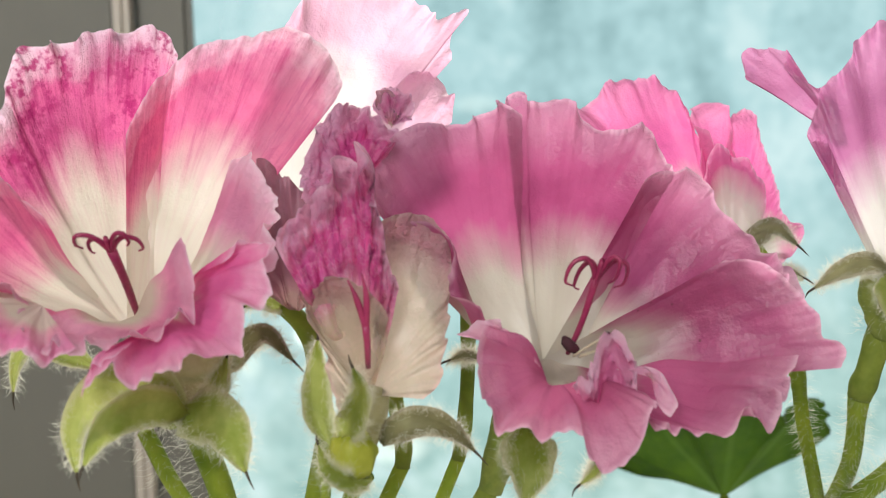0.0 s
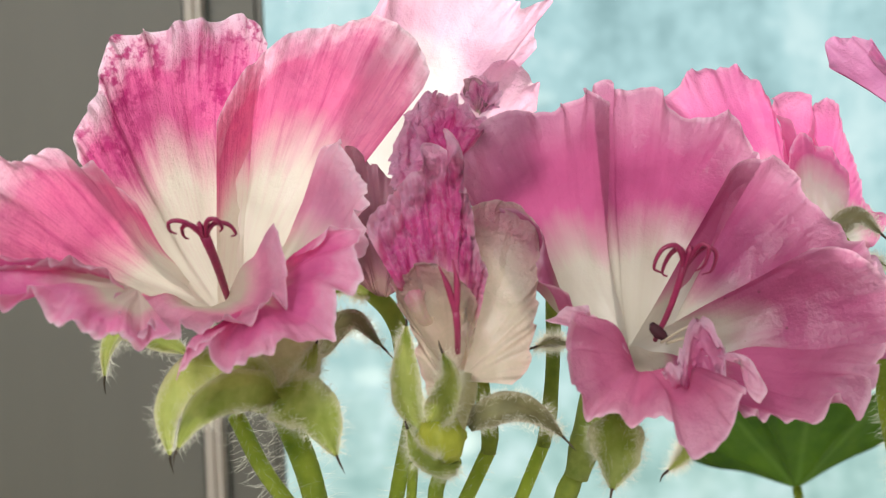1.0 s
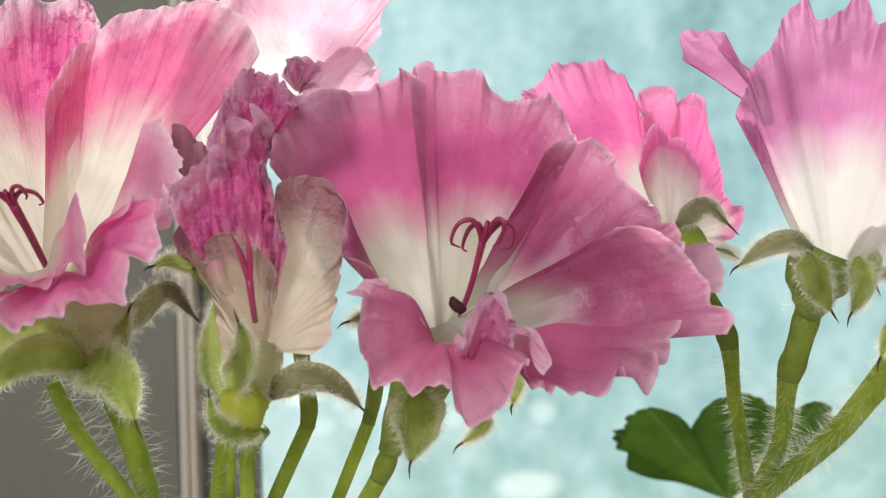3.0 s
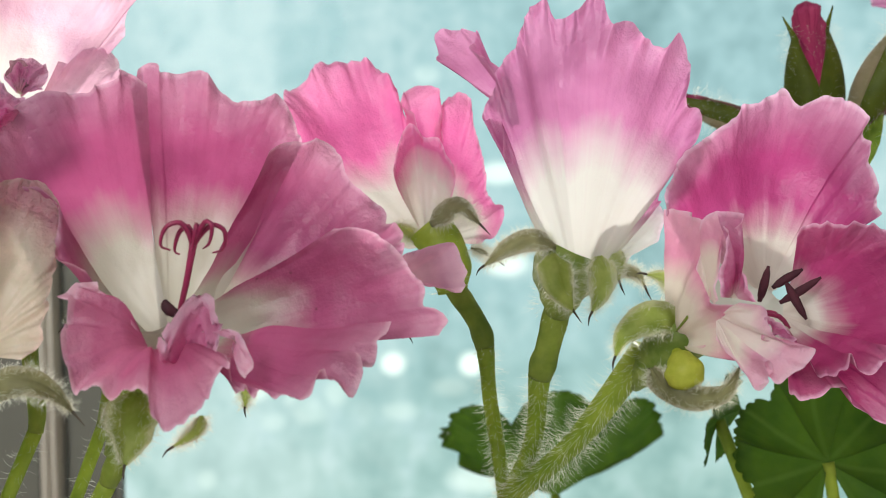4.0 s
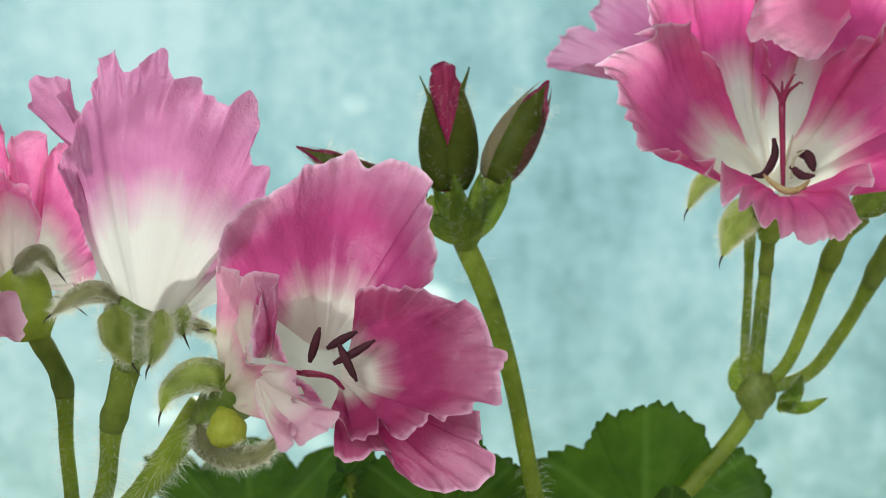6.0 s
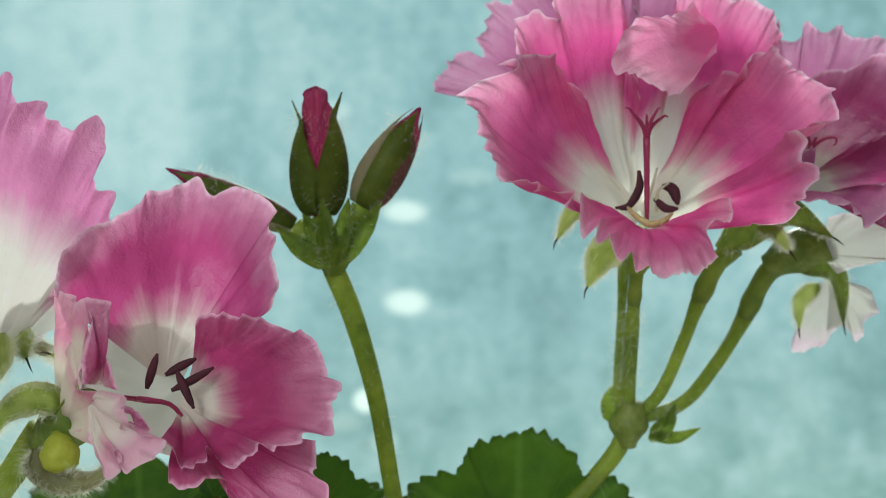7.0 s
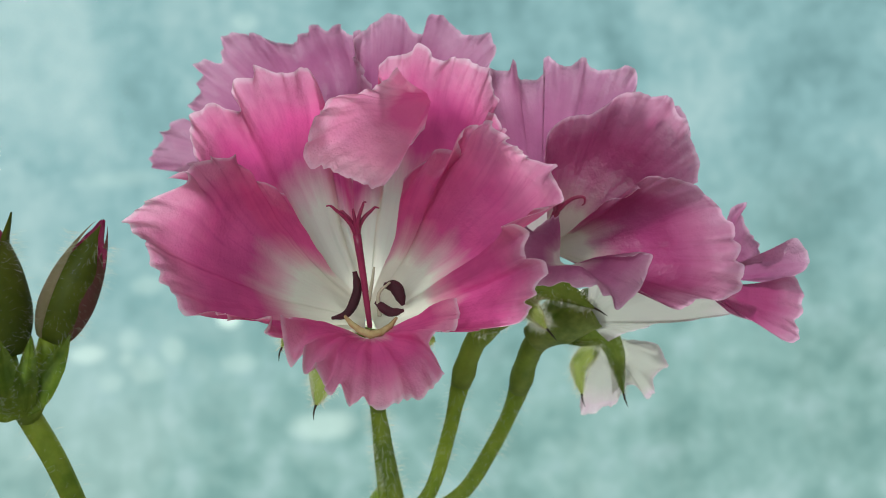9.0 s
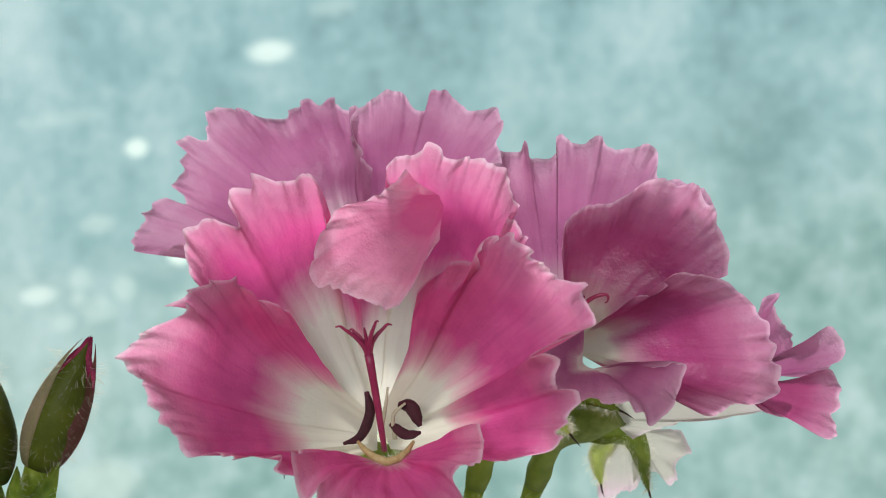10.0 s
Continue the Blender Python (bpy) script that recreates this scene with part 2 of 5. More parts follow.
CREAM = petal_material("petal_cream", (0.80, 0.73, 0.64), (0.78, 0.34, 0.50), (0.88, 0.60, 0.74), 0.2, 0.45)
WHITE = petal_material("petal_white", (0.62, 0.62, 0.58), (0.82, 0.66, 0.76), (0.84, 0.74, 0.80), 0.15, 0.5)
WILT = petal_material("petal_wilted_cream", (0.52, 0.45, 0.36), (0.62, 0.30, 0.36), (0.66, 0.50, 0.46), 0.5, 0.45, 1.0, net=0.25)
# Mauve of an older flower, with shade darkened into the colour.
PK_C = petal_material("petal_mauve", (0.49, 0.45, 0.39), (0.48, 0.10, 0.25), (0.78, 0.48, 0.62), 0.4)
PK_CS = petal_material("petal_mauve_specked", (0.49, 0.45, 0.39), (0.48, 0.10, 0.25), (0.78, 0.48, 0.62), 0.4, specks=True)
PK_C2 = petal_material("petal_mauve_front", (0.63, 0.17, 0.34), (0.63, 0.16, 0.335), (0.88, 0.56, 0.72), 0.3)
PK_D = petal_material("petal_rose", (0.78, 0.74, 0.68), (0.80, 0.17, 0.43), (0.86, 0.42, 0.62), 0.25)
PK_E = petal_material("petal_lilac_back", (0.78, 0.76, 0.72), (0.67, 0.265, 0.49), (0.78, 0.40, 0.62), 0.3)
PK_F = petal_material("petal_deep_rose", (0.74, 0.67, 0.61), (0.53, 0.08, 0.27), (0.92, 0.66, 0.82), 0.5)
# Crimson of the lower petals, darkened further in place of their shade.
PK_FR = petal_material("petal_crimson_shaded", (0.66, 0.60, 0.55), (0.44, 0.05, 0.19), (0.88, 0.52, 0.72), 0.5, 0.36, pale_rim=0.14)
PK_H = petal_material("petal_crimson_rose", (0.87, 0.85, 0.77), (0.77, 0.12, 0.39), (0.92, 0.68, 0.82), 0.6, 0.62)
# Lighter copy of PK_H; the flap's sunlit look is in the colour.
PK_H4 = petal_material("petal_folded_rose", (0.74, 0.13, 0.39), (0.85, 0.34, 0.57), (0.93, 0.68, 0.82), 0.25, 0.6, pale_rim=0.4)
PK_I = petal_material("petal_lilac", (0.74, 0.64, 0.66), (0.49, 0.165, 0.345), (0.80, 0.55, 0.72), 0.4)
# Rose for the leaning flower, with its shade darkened into the colour.
PK_J = petal_material("petal_shaded_rose", (0.60, 0.56, 0.50), (0.44, 0.075, 0.235), (0.84, 0.56, 0.74), 0.5)
STEM = green_material("stem_green", (0.18, 0.27, 0.027), (0.46, 0.54, 0.08), 0.52, 420)
CALYX = green_material("calyx_green", (0.14, 0.21, 0.03), (0.34, 0.40, 0.09), 0.4)
SEPAL = green_material("sepal_green", (0.30, 0.38, 0.07), (0.62, 0.66, 0.25), 0.62, 500, rimmed=(0.76, 0.76, 0.54))
BRACT = green_material("bract_green", (0.15, 0.24, 0.025), (0.36, 0.45, 0.065), 0.55)
CALYX_PALE = green_material("calyx_pale", (0.46, 0.45, 0.25), (0.64, 0.60, 0.40), 0.4)
SEPAL_DRY = green_material("sepal_dry", (0.16, 0.15, 0.07), (0.38, 0.37, 0.20), 0.35, 500, rimmed=(0.50, 0.46, 0.34))
SPUR = green_material("spur_green", (0.15, 0.22, 0.03), (0.36, 0.42, 0.075), 0.5, 420)
BULB = green_material("bulb_green", (0.36, 0.42, 0.03), (0.66, 0.68, 0.12), 0.5, 700)
BUD = green_material("bud_green", (0.08, 0.12, 0.012), (0.23, 0.29, 0.033), 0.45, 300)
BUD_PALE = green_material("bud_pale", (0.34, 0.36, 0.14), (0.66, 0.56, 0.42), 0.5, 300)
BUD_RUSSET = green_material("bud_russet", (0.20, 0.10, 0.06), (0.34, 0.14, 0.13), 0.45, 300)
LEAF = green_material("leaf_green", (0.04, 0.11, 0.008), (0.11, 0.21, 0.016), 0.42, 260, veined=True)
AWN = plain_material("awn_brown", (0.03, 0.025, 0.015), (0.07, 0.05, 0.03), 0.6, 900)
GRASS = green_material("ground_green", (0.04, 0.10, 0.02), (0.08, 0.17, 0.03), 0.0, 3)
HAIR = green_material("pale_hair", (0.75, 0.75, 0.62), (0.86, 0.86, 0.76), 0.6)
STYLE = plain_material("style_crimson", (0.20, 0.012, 0.06), (0.36, 0.03, 0.11), 0.4, 900)
ANTHER = plain_material("anther_maroon", (0.025, 0.006, 0.01), (0.08, 0.01, 0.025), 0.8, 900)
POLLEN = plain_material("pollen_brown", (0.34, 0.20, 0.06), (0.62, 0.56, 0.30), 0.8, 1500, 0.0008)
BUD_RED = petal_material("bud_petal", (0.46, 0.02, 0.12), (0.52, 0.03, 0.15), (0.66, 0.12, 0.28), 0.9, 0.3, 1.0)
CREAM_PLAIN = plain_material("filament_cream", (0.42, 0.38, 0.27), (0.54, 0.50, 0.37), 0.5, 900)
FRAME = plain_material("frame_paint", (0.074, 0.071, 0.054), (0.098, 0.093, 0.071), 0.5, 40, 0.0002, 0.0, (1, 1, 0.15))
BEAD = plain_material("frame_bead", (0.34, 0.30, 0.25), (0.42, 0.37, 0.31), 0.45, 60)
WALL = plain_material("plaster", (0.72, 0.70, 0.66), (0.80, 0.78, 0.74), 0.9, 30)
FLOOR = plain_material("floor_boards", (0.30, 0.22, 0.15), (0.42, 0.32, 0.22), 0.55, 25, 0.0005, 0.0, (1, 0.1, 1))
SILL = plain_material("sill_paint", (0.66, 0.64, 0.58), (0.76, 0.74, 0.68), 0.5, 40)


def glass_material():
    m, nodes, links, out = material("window_glass")
    clear, gloss, both = nodes.new("ShaderNodeBsdfTransparent"), nodes.new("ShaderNodeBsdfGlossy"), nodes.new("ShaderNodeMixShader")
    clear.inputs["Color"].default_value = (0.96, 0.98, 0.97, 1)
    gloss.inputs["Roughness"].default_value = 0.03
    fres = nodes.new("ShaderNodeFresnel")
    fres.inputs["IOR"].default_value = 1.06
    links.new(fres.outputs[0], both.inputs[0])
    links.new(clear.outputs[0], both.inputs[1])
    links.new(gloss.outputs[0], both.inputs[2])
    links.new(both.outputs[0], out.inputs[0])
    return m


# Sunlit glints painted on the far backdrop: place (centimetres), half width and half height (metres), strength.
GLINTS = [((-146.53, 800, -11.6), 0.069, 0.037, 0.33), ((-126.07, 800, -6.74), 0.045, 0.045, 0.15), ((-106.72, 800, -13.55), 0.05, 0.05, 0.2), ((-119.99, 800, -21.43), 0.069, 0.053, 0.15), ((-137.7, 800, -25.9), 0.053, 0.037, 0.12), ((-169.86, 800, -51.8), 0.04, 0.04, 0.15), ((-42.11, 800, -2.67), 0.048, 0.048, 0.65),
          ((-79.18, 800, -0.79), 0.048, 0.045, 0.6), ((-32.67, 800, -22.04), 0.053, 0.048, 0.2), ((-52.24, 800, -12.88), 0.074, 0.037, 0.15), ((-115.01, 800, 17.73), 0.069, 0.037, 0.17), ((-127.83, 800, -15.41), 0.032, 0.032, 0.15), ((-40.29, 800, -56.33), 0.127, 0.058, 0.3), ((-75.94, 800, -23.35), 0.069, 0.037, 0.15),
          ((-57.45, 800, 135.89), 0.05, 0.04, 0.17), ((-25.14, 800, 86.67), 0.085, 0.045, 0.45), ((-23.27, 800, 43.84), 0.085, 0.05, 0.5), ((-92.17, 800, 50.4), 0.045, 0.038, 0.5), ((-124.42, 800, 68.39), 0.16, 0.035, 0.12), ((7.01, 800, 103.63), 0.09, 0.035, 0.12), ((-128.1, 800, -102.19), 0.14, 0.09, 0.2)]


def distance_material():
    """Hazy distance outside the window as a glowing sheet: haze and out-of-focus blurs painted in pale teal, green and
    white.
    """
    m, nodes, links, out = material("hazy_distance")
    pos = nodes.new("ShaderNodeTexCoord").outputs["Object"]
    xyz = nodes.new("ShaderNodeSeparateXYZ")
    links.new(pos, xyz.inputs[0])
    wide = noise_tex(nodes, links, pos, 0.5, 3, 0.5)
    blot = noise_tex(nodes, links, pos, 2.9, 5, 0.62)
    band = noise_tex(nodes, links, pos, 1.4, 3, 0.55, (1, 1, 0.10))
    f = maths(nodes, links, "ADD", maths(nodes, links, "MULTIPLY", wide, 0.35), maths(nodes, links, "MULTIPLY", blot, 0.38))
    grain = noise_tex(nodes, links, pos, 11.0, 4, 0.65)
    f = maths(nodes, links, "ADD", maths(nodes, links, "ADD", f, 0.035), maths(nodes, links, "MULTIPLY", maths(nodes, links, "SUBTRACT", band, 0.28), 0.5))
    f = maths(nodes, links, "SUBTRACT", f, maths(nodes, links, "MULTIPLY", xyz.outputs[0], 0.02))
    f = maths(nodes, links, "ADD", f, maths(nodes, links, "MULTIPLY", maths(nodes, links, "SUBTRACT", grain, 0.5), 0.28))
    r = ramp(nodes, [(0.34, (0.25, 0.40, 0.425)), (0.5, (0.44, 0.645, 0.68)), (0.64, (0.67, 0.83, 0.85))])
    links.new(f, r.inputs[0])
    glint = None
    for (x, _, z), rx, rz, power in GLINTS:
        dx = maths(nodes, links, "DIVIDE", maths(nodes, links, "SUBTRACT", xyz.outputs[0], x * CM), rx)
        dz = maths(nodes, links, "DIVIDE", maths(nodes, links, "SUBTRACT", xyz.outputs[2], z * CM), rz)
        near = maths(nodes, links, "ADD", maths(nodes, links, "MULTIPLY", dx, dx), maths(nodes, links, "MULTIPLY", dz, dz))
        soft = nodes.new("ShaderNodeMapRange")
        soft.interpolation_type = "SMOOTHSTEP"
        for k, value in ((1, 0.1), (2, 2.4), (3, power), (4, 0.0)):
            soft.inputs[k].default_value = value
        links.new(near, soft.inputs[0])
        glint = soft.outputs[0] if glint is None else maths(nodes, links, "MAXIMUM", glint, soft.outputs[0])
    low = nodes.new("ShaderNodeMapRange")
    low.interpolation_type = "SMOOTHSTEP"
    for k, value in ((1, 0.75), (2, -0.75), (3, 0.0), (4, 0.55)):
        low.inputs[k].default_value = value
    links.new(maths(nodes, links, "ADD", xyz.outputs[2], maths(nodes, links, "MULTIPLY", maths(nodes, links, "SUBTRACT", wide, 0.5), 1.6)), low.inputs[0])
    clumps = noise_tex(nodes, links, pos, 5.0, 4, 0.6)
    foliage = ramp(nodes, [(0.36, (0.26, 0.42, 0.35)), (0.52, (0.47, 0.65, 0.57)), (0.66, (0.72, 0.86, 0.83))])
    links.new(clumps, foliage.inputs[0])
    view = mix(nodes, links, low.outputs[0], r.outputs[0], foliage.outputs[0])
    # The sheet's own glow also lights the flowers from behind.
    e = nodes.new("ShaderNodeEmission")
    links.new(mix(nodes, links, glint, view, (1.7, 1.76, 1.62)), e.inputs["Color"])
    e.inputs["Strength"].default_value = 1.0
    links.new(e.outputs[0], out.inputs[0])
    return m


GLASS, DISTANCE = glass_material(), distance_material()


# ---- mesh helpers (centimetres in, metres out) ----
def vec(p):
    return Vector(p) * CM


def part(name, bm, mat, parent=None, label="", smooth=True):
    me = bpy.data.meshes.new(name)
    if smooth:
        for f in bm.faces:
            f.smooth = True
    bm.to_mesh(me)
    bm.free()
    me.materials.append(mat)
    ob = new(name, me)
    if parent is not None:
        ob.parent = parent
        ob.matrix_parent_inverse = parent.matrix_world.inverted()
    if label:
        ob["label"] = label
    return ob


def anchor(name, at, label, category, group=""):
    ob = new(name)
    ob.empty_display_size = 0.01
    ob.matrix_world = Matrix.Translation(vec(at))
    bpy.context.view_layer.update()
    return tagged(ob, label, category, group)


def spline(points, s):
    """A smooth curve through the points, s from 0 to 1, at even steps of length."""
    pts = [Vector(p) for p in points]
    if len(pts) == 2:
        return pts[0].lerp(pts[1], s)
    lens = [0.0]
    for a, b in zip(pts, pts[1:]):
        lens.append(lens[-1] + max((b - a).length, 1e-6))
    d = min(max(s, 0.0), 1.0) * lens[-1]
    i = max(k for k in range(len(pts) - 1) if lens[k] <= d + 1e-9)
    f = (d - lens[i]) / (lens[i + 1] - lens[i])
    a, b = pts[i], pts[i + 1]
    ta = (b - pts[i - 1]) / (lens[i + 1] - lens[i - 1]) if i else (b - a) / (lens[1] - lens[0])
    tb = (pts[i + 2] - a) / (lens[i + 2] - lens[i]) if i + 2 < len(pts) else (b - a) / (lens[i + 1] - lens[i])
    h = lens[i + 1] - lens[i]
    f2, f3 = f * f, f * f * f
    return (2 * f3 - 3 * f2 + 1) * a + (f3 - 2 * f2 + f) * h * ta + (3 * f2 - 2 * f3) * b + (f3 - f2) * h * tb


def tube(bm, points, radii, seg=10, steps=None):
    """A round stem through the points, with the radii spread along it, closed at both ends."""
    length = sum((Vector(b) - Vector(a)).length for a, b in zip(points, points[1:]))
    steps = steps or max(6, int(length * 6))
    rings, side = [], None
    for k in range(steps + 1):
        s = k / steps
        c, ahead = spline(points, s), spline(points, min(1, s + 0.01)) - spline(points, max(0, s - 0.01))
        ahead.normalize()
        if side is None:
            side = ahead.orthogonal().normalized()
        side = (side - ahead * side.dot(ahead)).normalized()
        up = ahead.cross(side)
        x = s * (len(radii) - 1)
        i = min(int(x), len(radii) - 2)
        f = x - i
        f = f * f * (3 - 2 * f)
        r = radii[i] * (1 - f) + radii[i + 1] * f
        rings.append([bm.verts.new((c + (side * math.cos(a) + up * math.sin(a)) * r) * CM) for a in (2 * math.pi * j / seg for j in range(seg))])
    for a, b in zip(rings, rings[1:]):
        for j in range(seg):
            bm.faces.new((a[j], a[(j + 1) % seg], b[(j + 1) % seg], b[j]))
    bm.faces.new(rings[0][::-1])
    bm.faces.new(rings[-1])
    return bm


COUNT = [0]
LOW = -17.0   # height of the sill's top


def petal(parent, mat, throat, belly, ruffle, base, rim, bulge=0.0, label=""):
    """A petal that fans from its claw to a ruffled rim. bulge: how far its sides swell; throat: how far along the pale part goes; belly: how far the
    blade bows towards the eye; ruffle: the height of the waves at its rim; all lengths in centimetres."""
    COUNT[0] += 1
    seed, frill = COUNT[0] * 7.3, FRILL[parent.name]
    b, ends = Vector(base), [Vector(p) for p in rim]
    length = sum((q - p).length for p, q in zip(ends, ends[1:]))
    across = (ends[-1] - ends[0]).normalized()
    middle = sum(ends, Vector()) / len(ends) - b
    normal = Vector()
    for p, q in zip(ends, ends[1:]):
        normal += (p - b).cross(q - b)
    normal.normalize()
    if normal.y > 0:
        normal = -normal
    nu, nv = max(40, int(length * 38)), 40
    bm = bmesh.new()
    layer, brim = bm.loops.layers.uv.new("UVMap"), bm.loops.layers.uv.new("Rim")
    longest = max((p - b).length for p in ends)
    fine = min(ruffle, 0.14)
    lace = 1.4 if frill < 0.62 else 1.15
    edge = [spline(rim, i / nu) for i in range(nu + 1)]
    feet = [b + across * (i / nu - 0.5) * min(0.38, 0.14 * middle.length) for i in range(nu + 1)]
    spans = [(r - f).length for r, f in zip(edge, feet)]
    arc = [0.0]
    for i in range(nu):
        step, way = edge[i + 1] - edge[i], (edge[i] - feet[i]).normalized()
        radial = step.dot(way)
        arc.append(arc[-1] + math.sqrt(max(0.0, step.length_squared - radial * radial)) + 0.35 * abs(radial))
    window = max(2, int(nu * 0.35 / length))
    grid, marks = [], []
    for i in range(nu + 1):
        u = i / nu
        r = edge[i]
        close = spans[max(0, i - window):i + window + 1]
        even = sum(close) / len(close)
        along = (spline(rim, min(1, u + 0.01)) - spline(rim, max(0, u - 0.01))).normalized()
        foot, span = feet[i], spans[i]
        outward = (r - foot) / max(span, 0.01)
        fade = min(1.0, 12 * u + 0.2, 12 * (1 - u) + 0.2)
        reach = throat * (1 - (0.30 if belly < 0 else 0.2) * (2 * u - 1) ** 2) * (1 + 0.22 * noise.noise((u * length * 0.7, seed, 5.0))) if throat < 0.8 else throat
        row, mk = [], []
        for j in range(nv + 1):
            v = 1 - (1 - j / nv) ** 1.45
            off = (1 - v) * span
            w = min(1.0, v * span / even)
            d = arc[i] + 0.30 * noise.noise((arc[i] * 0.9, v * 2.4, seed + 1)) * (1 - v) ** 0.5
            phase = 2 * math.pi * (d / frill + 2.0 * noise.noise((d * 0.8, seed, 3.0)))
            size = max(0.05, min(1.3, 0.55 + 2.2 * noise.noise((d * 0.85, seed, 7.0))))
            crimp = noise.noise((d * 3.6 + seed, off * 1.2, 9.0)) + 0.5 * noise.noise((d * 8.5, seed, off * 2.0))
            e1, e2, e3 = math.exp(-off / 0.42), math.exp(-off / 0.24), math.exp(-off / 0.10)
            p = foot.lerp(r, v) + across * bulge * math.sin(math.pi * v ** 0.8) * (2 * u - 1)
            p = p + normal * belly * math.sin(math.pi * min(1.0, w * 1.05)) * (0.6 + 0.4 * math.sin(math.pi * u))
            sway = (noise.noise((p.x * 0.7 + seed, p.y * 0.7, p.z * 0.7)) * 2.2 + noise.noise((p.x * 1.5, p.y * 1.5 + seed, p.z * 1.5)) * 1.2) * fine * v ** 1.3
            fold = ruffle * size * (1.05 * math.sin(phase) * e1 ** 1.6 + 0.4 * math.cos(phase * 0.5 + seed) * e1)
            p = p + normal * (sway + fold + 2.1 * lace * fine * crimp * e2 + 0.06 * noise.noise((d * 11, seed, 2.0)) * e3) * fade
            p = p + along * 0.55 * ruffle * size * math.sin(phase + 1.1) * e1 ** 2 * fade
            p = p + outward * lace * fine * (0.9 * (abs(math.sin(phase * 0.5)) ** 0.8 - 0.6) * size + 0.6 * noise.noise((d * 2.1, seed, 13.0)) + 0.36 * noise.noise((d * 5.0, seed, 17.0)) + 0.16 * noise.noise((d * 13.0, seed, 19.0))) * e1 ** 1.5 * fade
            p = p - normal * 0.05 * e3 * (0.6 + 2.2 * noise.noise((d * 1.9, seed, 23.0))) * fade
            flute = noise.noise((d * 1.15 + seed, w * 1.6, seed)) + 0.35 * noise.noise((d * 2.7 + seed, w * 2.2, seed + 4))
            p = p + normal * flute * (0.012 + 0.11 * fine) * math.sin(math.pi * min(1, 0.05 + w * 0.75)) * w ** 1.5
            crease = noise.noise((p.x * 1.1, p.y * 1.1 + seed, p.z * 1.1)) * 0.12 + noise.noise((p.x * 4, p.y * 4 + seed, p.z * 4)) * 0.02 * (1 + 5 * ruffle)
            p = p + normal * crease * math.sin(math.pi * min(1, 0.1 + w * 0.9))
            if ruffle > 0.15:
                p = p + normal * 1.8 * ruffle * (noise.turbulence((p.x * 3.6 + seed, p.y * 3.6, p.z * 2.6), 5, True) - 0.5) * min(1, 1.6 * v)
            row.append(bm.verts.new(p * CM))
            q = v * min(1.0, span / longest) ** 0.7
            mk.append((u * length / 4 + seed, 0.5 * q / reach if q < reach else 0.5 + 0.5 * (q - reach) / (1 - reach), u * length / 4 + seed, 1 - off))
        grid.append(row)
        marks.append(mk)
    for i in range(nu):
        for j in range(nv):
            f = bm.faces.new((grid[i][j], grid[i + 1][j], grid[i + 1][j + 1], grid[i][j + 1]))
            for loop, (a, c) in zip(f.loops, ((i, j), (i + 1, j), (i + 1, j + 1), (i, j + 1))):
                loop[layer].uv, loop[brim].uv = marks[a][c][:2], marks[a][c][2:]
    return part("petal", bm, mat, parent, label)


FRILL = {}


def flower(label, base, frill=0.6):
    """A flower to hang petals on. frill: the length of the waves along its petals' rims."""
    ob = anchor("flower", base, label, "flower", "flowers of the geranium")
    FRILL[ob.name] = frill
    return ob


